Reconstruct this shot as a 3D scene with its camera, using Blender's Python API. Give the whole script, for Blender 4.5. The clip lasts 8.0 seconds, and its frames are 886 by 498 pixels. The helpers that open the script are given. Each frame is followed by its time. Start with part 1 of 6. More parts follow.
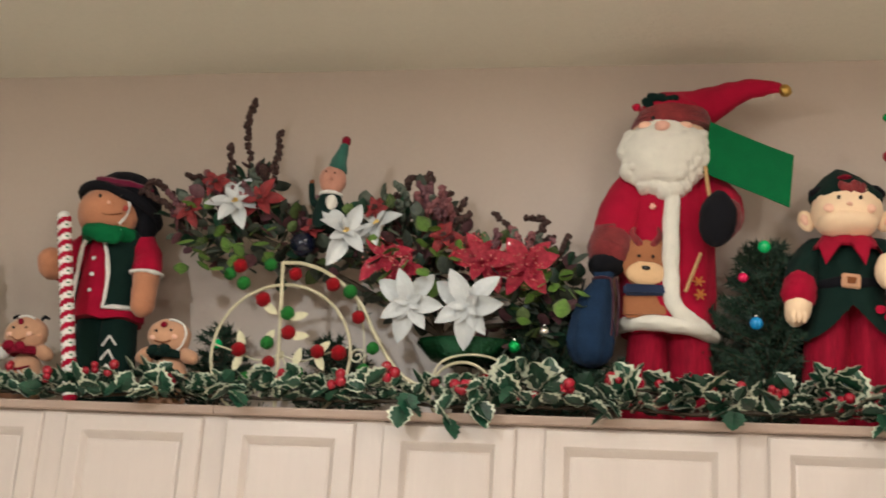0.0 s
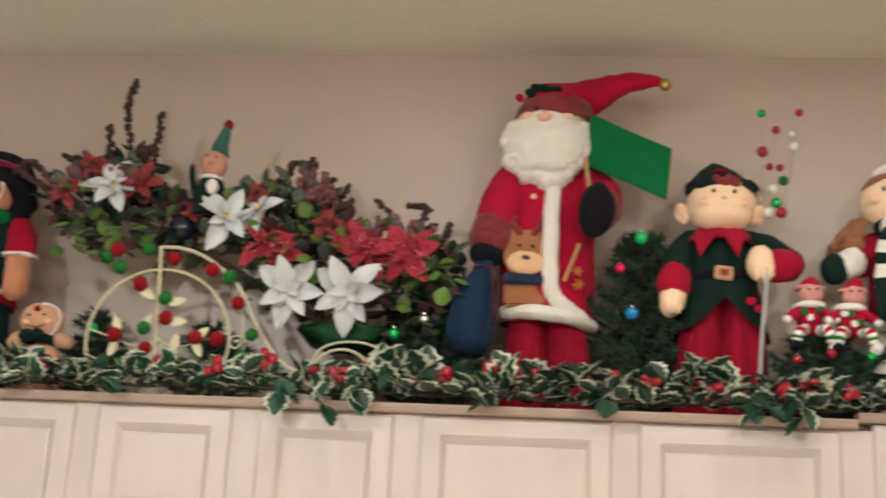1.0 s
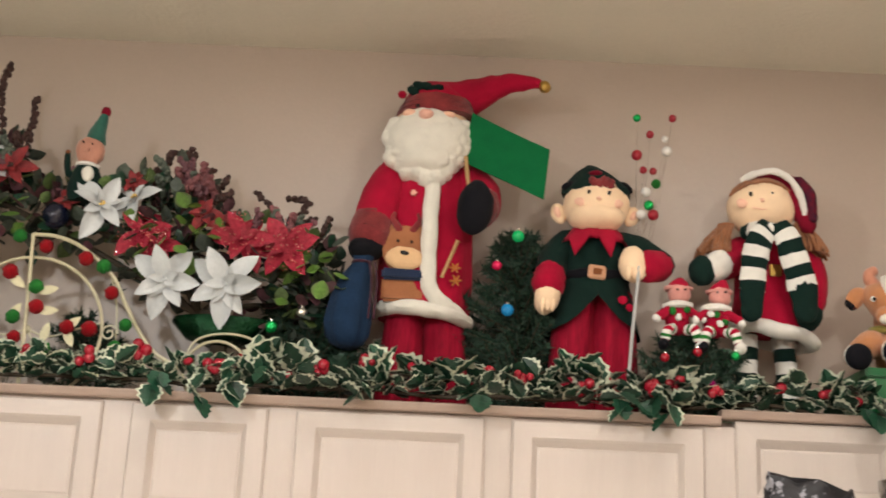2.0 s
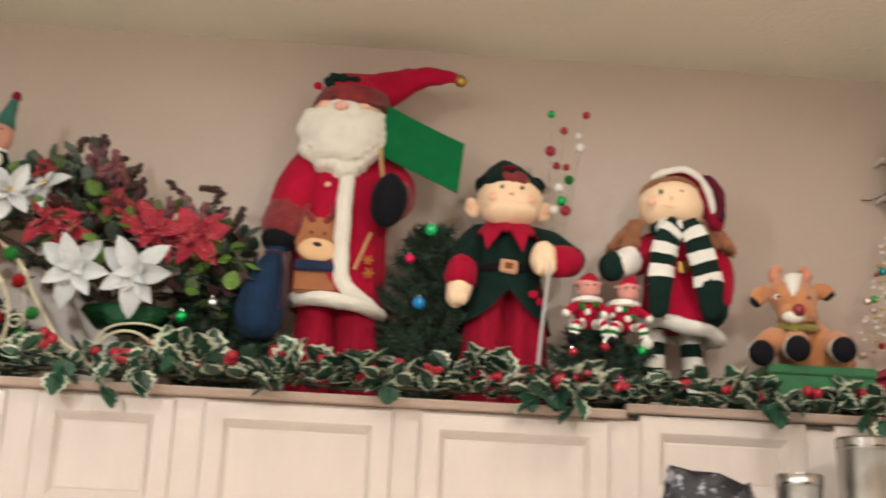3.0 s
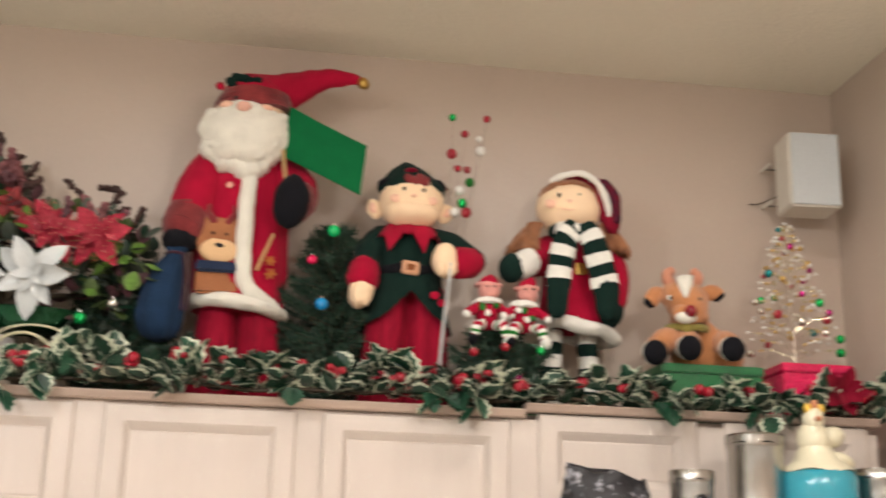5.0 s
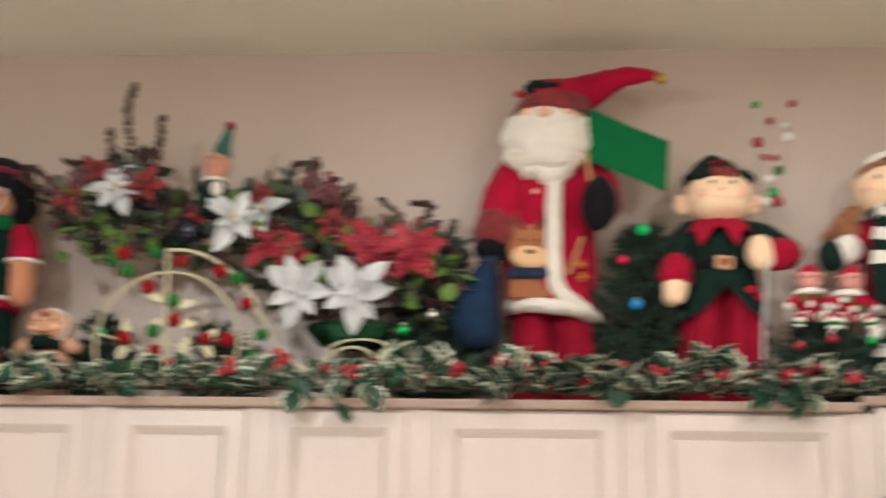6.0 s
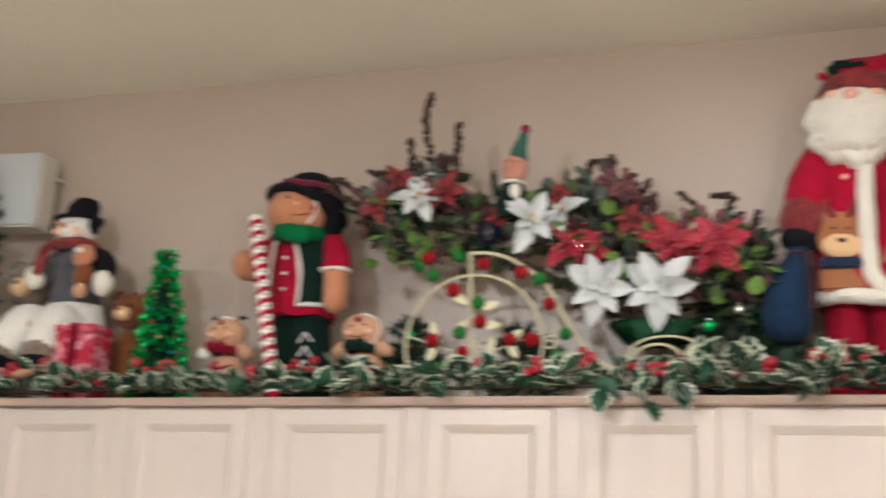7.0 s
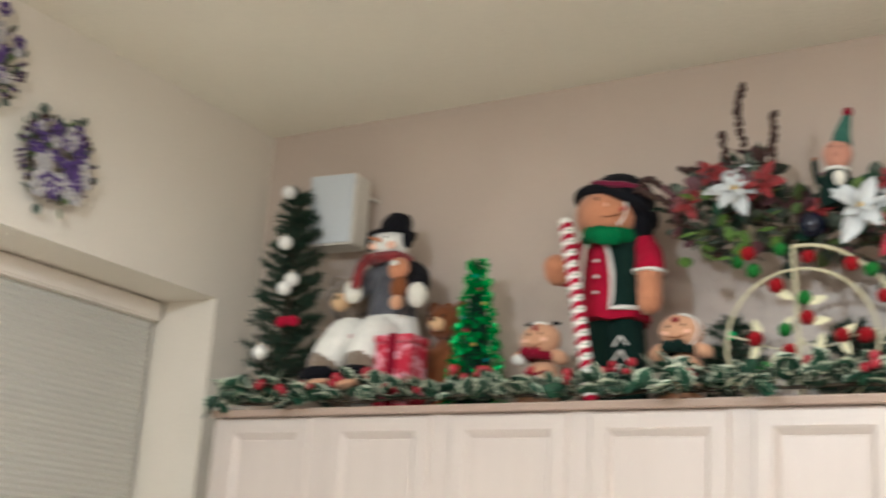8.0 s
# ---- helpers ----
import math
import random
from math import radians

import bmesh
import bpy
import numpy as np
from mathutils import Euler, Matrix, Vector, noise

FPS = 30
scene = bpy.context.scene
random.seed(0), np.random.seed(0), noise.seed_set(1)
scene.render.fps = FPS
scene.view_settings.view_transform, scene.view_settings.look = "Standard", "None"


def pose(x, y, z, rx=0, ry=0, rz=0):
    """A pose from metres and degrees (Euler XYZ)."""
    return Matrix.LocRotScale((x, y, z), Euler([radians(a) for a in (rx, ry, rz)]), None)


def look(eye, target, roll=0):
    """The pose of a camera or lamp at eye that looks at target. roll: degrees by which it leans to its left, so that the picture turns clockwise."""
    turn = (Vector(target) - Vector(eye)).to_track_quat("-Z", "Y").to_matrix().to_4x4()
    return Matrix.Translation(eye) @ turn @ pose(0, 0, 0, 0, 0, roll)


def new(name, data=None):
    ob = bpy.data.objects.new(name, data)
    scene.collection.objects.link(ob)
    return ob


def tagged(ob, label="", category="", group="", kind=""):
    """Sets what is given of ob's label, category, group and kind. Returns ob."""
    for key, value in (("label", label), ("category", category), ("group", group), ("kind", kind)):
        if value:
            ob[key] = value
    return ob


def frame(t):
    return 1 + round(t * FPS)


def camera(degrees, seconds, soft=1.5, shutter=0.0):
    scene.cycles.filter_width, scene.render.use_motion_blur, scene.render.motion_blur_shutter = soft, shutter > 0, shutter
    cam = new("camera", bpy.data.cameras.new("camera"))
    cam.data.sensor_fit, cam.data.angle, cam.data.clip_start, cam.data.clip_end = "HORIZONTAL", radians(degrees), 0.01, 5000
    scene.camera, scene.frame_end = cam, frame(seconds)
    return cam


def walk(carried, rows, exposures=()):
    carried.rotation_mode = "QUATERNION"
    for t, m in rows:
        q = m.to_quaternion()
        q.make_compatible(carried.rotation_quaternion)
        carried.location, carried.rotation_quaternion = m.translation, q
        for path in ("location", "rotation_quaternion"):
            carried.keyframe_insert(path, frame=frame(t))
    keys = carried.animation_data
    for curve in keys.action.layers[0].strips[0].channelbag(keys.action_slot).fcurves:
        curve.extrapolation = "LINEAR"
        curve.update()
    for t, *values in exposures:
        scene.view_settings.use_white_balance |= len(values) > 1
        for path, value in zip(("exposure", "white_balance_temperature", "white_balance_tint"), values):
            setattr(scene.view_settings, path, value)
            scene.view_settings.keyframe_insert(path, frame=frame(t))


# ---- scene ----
cam = camera(40.0, 8.0, soft=1.7, shutter=0.8)
PATH = [
    (0, (0.208, -0.5, 1.761), (-0.162, 1.387, 2.313), 3.5),
    (0.5, (0.23, -0.495, 1.762), (-0.083, 1.404, 2.303), 3.3),
    (1, (0.251, -0.494, 1.769), (0.042, 1.421, 2.306), 3.0),
    (1.5, (0.262, -0.498, 1.764), (0.164, 1.424, 2.308), 3.0),
    (1.7, (0.256, -0.501, 1.752), (0.199, 1.42, 2.301), 2.9),
    (2.8, (0.279, -0.523, 1.759), (0.344, 1.402, 2.291), 2.6),
    (3, (0.302, -0.521, 1.757), (0.398, 1.403, 2.294), 2.7),
    (3.5, (0.352, -0.533, 1.762), (0.531, 1.386, 2.294), 2.3),
    (4, (0.321, -0.551, 1.784), (0.595, 1.362, 2.296), 1.8),
    (4.2, (0.311, -0.565, 1.79), (0.619, 1.345, 2.302), 1.8),
    (4.75, (0.285, -0.556, 1.772), (0.6, 1.357, 2.3), 1.6),
    (5.3, (0.241, -0.539, 1.748), (0.423, 1.377, 2.294), 1.3),
    (5.5, (0.214, -0.533, 1.739), (0.319, 1.387, 2.288), 1.2),
    (6, (0.148, -0.543, 1.776), (0.008, 1.384, 2.295), 1.1),
    (6.5, (0.146, -0.529, 1.754), (-0.294, 1.348, 2.288), 1.9),
    (6.8, (0.122, -0.53, 1.763), (-0.401, 1.333, 2.278), 2.2),
    (7, (0.108, -0.545, 1.766), (-0.483, 1.292, 2.275), 2.3),
    (7.5, (0.055, -0.532, 1.755), (-0.757, 1.222, 2.269), 2.7),
    (8, (0.043, -0.498, 1.699), (-0.981, 1.132, 2.241), 3.8),
]
walk(cam, [(t, look(eye, target, roll)) for t, eye, target, roll in PATH], [(0, -0.39, 6400, 9), (1.5, -0.33, 6500, 11), (3.0, -0.21, 6500, 11), (4.2, -0.06, 6500, 11), (5.5, -0.22, 6400, 12), (7.0, -0.17, 6080, 10), (8, -0.08, 5850, 6)])

# the room: back wall, side walls, ceiling, floor
BACK, WEST, EAST, SOUTH, CEIL = 2.33, -2.40, 1.735, -2.6, 3.072
TOP = 2.13          # upper face of the wall cabinets
FRONT = 2.0         # face of the cabinet doors

# ---- light ----
world = bpy.data.worlds.new("room_air")
scene.world = world
world.use_nodes = True
world.node_tree.nodes["Background"].inputs["Color"].default_value = (1.0, 0.93, 0.85, 1)
world.node_tree.nodes["Background"].inputs["Strength"].default_value = 0.006


def lamp(name, at, watts, size, colour):
    data = bpy.data.lights.new(name, "POINT")
    data.energy, data.shadow_soft_size, data.color = watts, size, colour
    ob = new(name, data)
    ob.location = at
    return ob


# unseen lamps, placed to suit the doll shadows; the rear one is added fill
LAMPS = [
    (-1.15, -0.35, 2.72, 72, 0.065, (0.93, 0.96, 0.97)),
    (1.15, -0.45, 2.72, 50, 0.065, (1.0, 0.93, 0.84)),
    (-0.1, -1.9, 2.72, 22, 0.06, (1.0, 0.93, 0.84)),
]
for lx, ly, lz, watts, size, colour in LAMPS:
    lamp("ceiling_bulb", (lx, ly, lz), watts, size, colour)
# wide overhead fill, added to soften the room; no such source is known
tube = bpy.data.lights.new("added_fill_light", "AREA")
tube.shape, tube.size, tube.size_y, tube.energy, tube.color = "RECTANGLE", 1.2, 0.3, 48, (1.0, 0.95, 0.87)
new("added_fill_light", tube).matrix_world = pose(-0.2, -0.6, 2.985)
DOWNLIGHTS = [(-0.12, 1.38, 3.4), (1.05, 1.30, 6.2)]
for dx, dy, watts in DOWNLIGHTS:
    spot = bpy.data.lights.new("recessed_downlight", "AREA")
    spot.shape, spot.size, spot.energy, spot.color = "DISK", 0.11, watts, (1.0, 0.93, 0.86)
    new("recessed_downlight", spot).matrix_world = pose(dx, dy, CEIL - 0.012)


# ---- materials ----
def nodes_of(name):
    m = bpy.data.materials.new(name)
    m.use_nodes = True
    t = m.node_tree
    return m, t, t.nodes["Principled BSDF"]


def surface(name, colour, rough=0.7, vary=0.12, scale=30.0, bump=0.15, fine=4.0, metal=0.0, sheen=0.0, stretch=(1, 1, 1), second=None, coat=0.0, rnd=0.0, depth=0.004, shine=0.5):
    """A worn plain surface: two scales of noise in the colour, fine relief."""
    m, t, b = nodes_of(name)
    n, l = t.nodes, t.links
    co = n.new("ShaderNodeTexCoord")
    mp = n.new("ShaderNodeMapping")
    mp.inputs["Scale"].default_value = stretch
    l.new(co.outputs["Object"], mp.inputs["Vector"])
    a = n.new("ShaderNodeTexNoise")
    a.inputs["Scale"].default_value, a.inputs["Detail"].default_value = scale, 4
    f = n.new("ShaderNodeTexNoise")
    f.inputs["Scale"].default_value, f.inputs["Detail"].default_value = scale * fine, 3
    l.new(mp.outputs[0], a.inputs["Vector"])
    l.new(mp.outputs[0], f.inputs["Vector"])
    add = n.new("ShaderNodeMath")
    add.operation = "MULTIPLY_ADD"
    add.inputs[1].default_value = 0.6
    l.new(a.outputs["Fac"], add.inputs[0])
    mul = n.new("ShaderNodeMath")
    mul.operation = "MULTIPLY"
    mul.inputs[1].default_value = 0.4
    l.new(f.outputs["Fac"], mul.inputs[0])
    l.new(mul.outputs[0], add.inputs[2])
    ramp = n.new("ShaderNodeValToRGB")
    c = Vector(colour[:3])
    d = Vector(second) if second else c * (1 - vary)
    e = c if second else c * (1 + vary)
    ramp.color_ramp.elements[0].position, ramp.color_ramp.elements[0].color = 0.32, (*d, 1)
    ramp.color_ramp.elements[1].position, ramp.color_ramp.elements[1].color = 0.68, (*[min(1, v) for v in e], 1)
    l.new(add.outputs[0], ramp.inputs["Fac"])
    out = ramp.outputs["Color"]
    if rnd:
        info = n.new("ShaderNodeObjectInfo")
        hsv = n.new("ShaderNodeHueSaturation")
        mr = n.new("ShaderNodeMapRange")
        mr.inputs["To Min"].default_value, mr.inputs["To Max"].default_value = 1 - rnd, 1 + rnd
        l.new(info.outputs["Random"], mr.inputs["Value"])
        l.new(mr.outputs[0], hsv.inputs["Value"])
        l.new(out, hsv.inputs["Color"])
        out = hsv.outputs["Color"]
    l.new(out, b.inputs["Base Color"])
    b.inputs["Roughness"].default_value = rough
    b.inputs["Metallic"].default_value = metal
    b.inputs["Specular IOR Level"].default_value = shine
    b.inputs["Coat Weight"].default_value = coat
    if sheen:
        b.inputs["Sheen Weight"].default_value = sheen
        b.inputs["Sheen Roughness"].default_value = 0.5
    if bump:
        bp = n.new("ShaderNodeBump")
        bp.inputs["Strength"].default_value, bp.inputs["Distance"].default_value = bump, depth
        l.new(f.outputs["Fac"], bp.inputs["Height"])
        l.new(bp.outputs["Normal"], b.inputs["Normal"])
    return m


def glowing(name, colour, strength):
    m, t, b = nodes_of(name)
    b.inputs["Base Color"].default_value = (*colour, 1)
    b.inputs["Emission Color"].default_value = (*colour, 1)
    b.inputs["Emission Strength"].default_value = strength
    b.inputs["Roughness"].default_value = 0.2
    return m


def cloth(name, colour, vary=0.18, fuzz=0.25, rough=0.92, bump=0.35, scale=22.0):
    return surface(name, colour, rough, vary, scale, bump, 14.0, sheen=fuzz, shine=0.15)


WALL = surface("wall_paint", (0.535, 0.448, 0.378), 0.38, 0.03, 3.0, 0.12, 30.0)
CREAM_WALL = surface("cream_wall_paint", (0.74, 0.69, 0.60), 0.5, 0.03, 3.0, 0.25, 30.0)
CEILING = surface("ceiling_paint", (0.84, 0.80, 0.68), 0.85, 0.03, 2.0, 0.5, 45.0)
TRIM = surface("trim_paint", (0.72, 0.66, 0.58), 0.5, 0.03, 4.0, 0.08)
OAK = surface("whitewashed_oak", (0.60, 0.53, 0.48), 0.4, 0.035, 6.0, 0.06, 6.0, stretch=(5, 5, 0.5), coat=0.08)
OAK_RAIL = surface("whitewashed_oak_rail", (0.60, 0.53, 0.48), 0.4, 0.035, 6.0, 0.06, 6.0, stretch=(0.5, 5, 5), coat=0.08)
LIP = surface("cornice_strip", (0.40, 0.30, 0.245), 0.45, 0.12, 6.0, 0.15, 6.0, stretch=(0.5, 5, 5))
TILE = surface("floor_tile", (0.74, 0.68, 0.60), 0.4, 0.12, 3.0, 0.1)
SHADE = surface("pleated_shade", (0.50, 0.485, 0.43), 0.85, 0.03, 4.0, 0.15, 12.0, stretch=(1, 0.2, 12))
ENAMEL = surface("white_enamel", (0.78, 0.77, 0.74), 0.3, 0.03, 8.0, 0.05)
DIFFUSER = glowing("lamp_diffuser", (1.0, 0.88, 0.74), 1.5)


# ---- geometry helpers ----
class Build:
    """Vertices, faces and a material for each face, gathered for one mesh."""

    def __init__(self):
        self.v, self.f, self.m, self.mats = [], [], [], []

    def slot(self, mat):
        if mat not in self.mats:
            self.mats.append(mat)
        return self.mats.index(mat)

    def add(self, verts, faces, mat):
        k, s = len(self.v), self.slot(mat)
        self.v += [tuple(p) for p in verts]
        for q in faces:
            self.f.append([k + i for i in q])
            self.m.append(s)

    def ball(self, c, r, mat, rot=(0, 0, 0), n=16, rough=0.0, freq=20.0):
        r = (r, r, r) if isinstance(r, (int, float)) else r
        R, c = Euler([radians(a) for a in rot]).to_matrix(), Vector(c)
        rows, vs, fs = max(4, n // 2), [], []
        for i in range(rows + 1):
            th = math.pi * i / rows
            for j in range(n):
                ph = 2 * math.pi * j / n
                p = Vector((r[0] * math.sin(th) * math.cos(ph), r[1] * math.sin(th) * math.sin(ph), r[2] * math.cos(th)))
                p = R @ p + c
                if rough:
                    p += (p - c).normalized() * rough * noise.noise(p * freq)
                vs.append(p)
        for i in range(rows):
            for j in range(n):
                a, b = i * n + j, i * n + (j + 1) % n
                if i == 0:
                    fs.append((a, a + n, b + n))
                elif i == rows - 1:
                    fs.append((a, a + n, b))
                else:
                    fs.append((a, a + n, b + n, b))
        self.add(vs, fs, mat)

    def tube(self, pts, rad, mat, n=8, flat=1.0, mats=None, caps=True):
        """A tube along pts; rad: one radius or one for each point; flat: the section's second radius over the first."""
        pts = [Vector(p) for p in pts]
        rad = [rad] * len(pts) if isinstance(rad, (int, float)) else rad
        vs, up = [], None
        for i, p in enumerate(pts):
            d = (pts[min(i + 1, len(pts) - 1)] - pts[max(i - 1, 0)]).normalized()
            if up is None:
                up = Vector((0, -1, 0)) if abs(d.y) < 0.9 else Vector((1, 0, 0))
            s = d.cross(up).normalized()
            up = s.cross(d).normalized()
            for j in range(n):
                a = 2 * math.pi * j / n
                vs.append(p + rad[i] * (math.cos(a) * s + flat * math.sin(a) * up))
        for i in range(len(pts) - 1):
            fs = [(i * n + j, i * n + (j + 1) % n, (i + 1) * n + (j + 1) % n, (i + 1) * n + j) for j in range(n)]
            if i == 0:
                k = len(self.v)
                self.v += [tuple(p) for p in vs]
            s = self.slot(mats[i] if mats else mat)
            for q in fs:
                self.f.append([k + x for x in q])
                self.m.append(s)
        if caps:
            for ring, m2 in ((range(n), mats[0] if mats else mat), (range((len(pts) - 1) * n, len(pts) * n), mats[-1] if mats else mat)):
                self.f.append([k + x for x in ring])
                self.m.append(self.slot(m2))

    def loft(self, rings, mat, n=36, fold=0.0, folds=7, mats=None, caps=True, seed=0.0):
        """Rings (x, y, z, rx, ry), from below upwards, with hanging folds whose depth fades upwards."""
        vs, h = [], len(rings)
        for i, (x, y, z, rx, ry) in enumerate(rings):
            w = fold * (1 - i / (h - 1))
            for j in range(n):
                a = 2 * math.pi * j / n
                g = 1 + w * math.sin(folds * a + seed + 1.3 * math.sin(2 * a + seed)) + 0.25 * w * noise.noise(Vector((6 * math.cos(a), 6 * math.sin(a), z * 14 + seed)))
                vs.append((x + rx * g * math.cos(a), y + ry * g * math.sin(a), z + 0.003 * math.sin(folds * a) * (1 if i == 0 else 0)))
        k = len(self.v)
        self.v += vs
        for i in range(h - 1):
            s = self.slot(mats[i] if mats else mat)
            for j in range(n):
                self.f.append([k + i * n + j, k + i * n + (j + 1) % n, k + (i + 1) * n + (j + 1) % n, k + (i + 1) * n + j])
                self.m.append(s)
        if caps:
            for ring, m2 in ((range(n), mats[0] if mats else mat), (range((h - 1) * n, h * n), mats[-1] if mats else mat)):
                self.f.append([k + x for x in ring])
                self.m.append(self.slot(m2))

    def box(self, lo, hi, mat, bevel=0.0, rot=None, about=None):
        """A box with cut edges."""
        b = min(bevel, *[(hi[i] - lo[i]) / 2.2 for i in range(3)]) if bevel else 0
        bm = bmesh.new()
        bmesh.ops.create_cube(bm, size=1)
        c = [(lo[i] + hi[i]) / 2 for i in range(3)]
        for v in bm.verts:
            v.co = Vector([c[i] + v.co[i] * (hi[i] - lo[i]) for i in range(3)])
        if b:
            bmesh.ops.bevel(bm, geom=bm.edges[:], offset=b, segments=2, affect="EDGES")
        if rot:
            R, o = Euler([radians(a) for a in rot]).to_matrix(), Vector(about or c)
            for v in bm.verts:
                v.co = R @ (v.co - o) + o
        bm.verts.index_update()
        self.add([v.co.copy() for v in bm.verts], [[v.index for v in f.verts] for f in bm.faces], mat)
        bm.free()

    def crumple(self, depth):
        """Soft dents and creases, as stuffed cloth has them."""
        out = []
        for p in self.v:
            q = Vector(p)
            out.append(tuple(q + depth * noise.noise_vector(q * 26) + 0.6 * depth * noise.noise_vector(q * 62)))
        self.v = out

    def mesh(self, name, smooth=True):
        me = bpy.data.meshes.new(name)
        me.from_pydata(self.v, [], self.f)
        for m in self.mats:
            me.materials.append(m)
        me.polygons.foreach_set("material_index", self.m)
        me.polygons.foreach_set("use_smooth", [smooth] * len(self.f))
        me.update()
        bm = bmesh.new()
        bm.from_mesh(me)
        bmesh.ops.recalc_face_normals(bm, faces=bm.faces)
        bm.to_mesh(me)
        bm.free()
        if smooth:
            me.set_sharp_from_angle(angle=radians(42))
        return me


def thing(name, built, label, category, group="", kind="", smooth=True):
    if category in ("doll", "plush toy"):
        built.crumple(0.0034)
    return tagged(new(name, built.mesh(name, smooth)), label, category, group, kind)


def part(name, built, parent, label="", kind="", smooth=True):
    ob = new(name, built.mesh(name, smooth))
    ob.parent = parent
    return tagged(ob, label, kind=kind)


def root(name, at, label, category, group=""):
    """An Empty at the thing's base; its parts are built in world places and hang under it."""
    ob = new(name)
    ob.location = at
    ob.empty_display_size = 0.02
    return tagged(ob, label, category, group)


def under(parent, name, built, label="", kind="", smooth=True):
    """A part built in world places under an Empty that only shifts."""
    ob = part(name, built, parent, label, kind, smooth)
    base = parent.location if parent.type == "EMPTY" else Vector((0, 0, 0))
    ob.matrix_parent_inverse = Matrix.Translation(-base)
    return ob


def slab(lo, hi, mat, bevel=0.0):
    b = Build()
    b.box(lo, hi, mat, bevel)
    return b


# ---- the room ----
thing("floor", slab((WEST - 0.4, SOUTH - 0.15, -0.1), (EAST + 0.15, BACK + 0.15, 0), TILE), "pale beige tiled kitchen floor", "floor", kind="structure", smooth=False)
thing("ceiling", slab((WEST - 0.45, SOUTH - 0.2, CEIL), (EAST + 0.2, BACK + 0.2, CEIL + 0.12), CEILING), "cream painted plaster ceiling, lightly textured", "ceiling", kind="structure", smooth=False)
thing("wall_north", slab((WEST - 0.45, BACK, 0), (EAST + 0.2, BACK + 0.14, CEIL), WALL), "pinkish beige painted wall above the cabinets", "wall", kind="structure", smooth=False)
thing("wall_east", slab((EAST, SOUTH, 0), (EAST + 0.14, BACK, CEIL), WALL), "pinkish beige painted side wall", "wall", kind="structure", smooth=False)
thing("wall_south", slab((WEST, SOUTH - 0.14, 0), (EAST, SOUTH, CEIL), WALL), "beige painted wall behind the viewer", "wall", kind="structure", smooth=False)
JAMB, HEAD, DEEP = 2.145, 2.497, 0.30
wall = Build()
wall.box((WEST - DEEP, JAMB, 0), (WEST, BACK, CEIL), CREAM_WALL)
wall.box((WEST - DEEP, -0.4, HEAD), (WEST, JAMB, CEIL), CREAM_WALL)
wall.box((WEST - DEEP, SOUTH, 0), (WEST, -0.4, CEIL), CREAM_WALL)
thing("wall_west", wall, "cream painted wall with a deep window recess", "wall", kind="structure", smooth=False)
win = root("window_1", (WEST - DEEP, 0.88, 0.9), "recessed window covered by a closed beige pleated shade", "window")
win["kind"] = "structure"
b = Build()
b.box((WEST - DEEP + 0.01, -0.4, 0.9), (WEST - DEEP + 0.03, JAMB, HEAD - 0.001), TRIM)
under(win, "window_backing", b)
b = Build()
b.box((WEST - 0.255, -0.38, HEAD - 0.062), (WEST - 0.20, JAMB - 0.012, HEAD - 0.004), TRIM, 0.006)
under(win, "headrail", b, "cream shade headrail")
b = Build()
n = 160
ys, vs, fs = (-0.37, JAMB - 0.02), [], []
for i in range(n + 1):
    z = HEAD - 0.062 - i * 0.0092
    for y in ys:
        vs.append((WEST - 0.232 + (0.0022 if i % 2 else -0.0022), y, z))
fs = [(2 * i, 2 * i + 1, 2 * i + 3, 2 * i + 2) for i in range(n)]
b.add(vs, fs, SHADE)
under(win, "pleated_shade", b, "closed beige pleated fabric", smooth=False)

for lx, ly, lz, watts, size, colour in LAMPS:
    lampthing = root("ceiling_lamp", (lx, ly, CEIL), "unseen pendant lamp, its wide enamel shade added to dim the upper wall", "lamp", "ceiling lamps")
    b = Build()
    b.loft([(lx, ly, CEIL - 0.014, 0.13, 0.13), (lx, ly, CEIL - 0.006, 0.145, 0.145), (lx, ly, CEIL - 0.001, 0.145, 0.145)], ENAMEL, 32)
    under(lampthing, "ceiling_plate", b)
    b = Build()
    b.tube([(lx, ly, CEIL - 0.014), (lx, ly, lz + 0.10)], 0.01, TRIM, 8)
    under(lampthing, "stem", b)
    # invented shade: its rim blocks the bulb so the wall darkens towards the ceiling
    b = Build()
    b.loft([(lx, ly, lz + 0.020, 0.28, 0.28), (lx, ly, lz + 0.06, 0.25, 0.25), (lx, ly, lz + 0.10, 0.16, 0.16), (lx, ly, lz + 0.125, 0.03, 0.03)], ENAMEL, 40)
    b.f = b.f[:-2] + b.f[-1:]
    b.m = b.m[:-2] + b.m[-1:]
    under(lampthing, "shade", b, "added wide enamel shade that cuts light off the upper wall")

for dx, dy, watts in DOWNLIGHTS:
    can = root("recessed_downlight_ring", (dx, dy, CEIL), "round white recessed ceiling downlight", "lamp", "recessed downlights")
    b = Build()
    b.tube([(dx + 0.075 * math.cos(a), dy + 0.075 * math.sin(a), CEIL - 0.004) for a in np.linspace(0, 2 * math.pi, 33)], 0.012, TRIM, 8, 0.35, caps=False)
    under(can, "trim_ring", b)
    b = Build()
    b.loft([(dx, dy, CEIL - 0.008, 0.064, 0.064), (dx, dy, CEIL - 0.001, 0.066, 0.066)], DIFFUSER, 28)
    under(can, "lens", b, "glowing frosted lens")

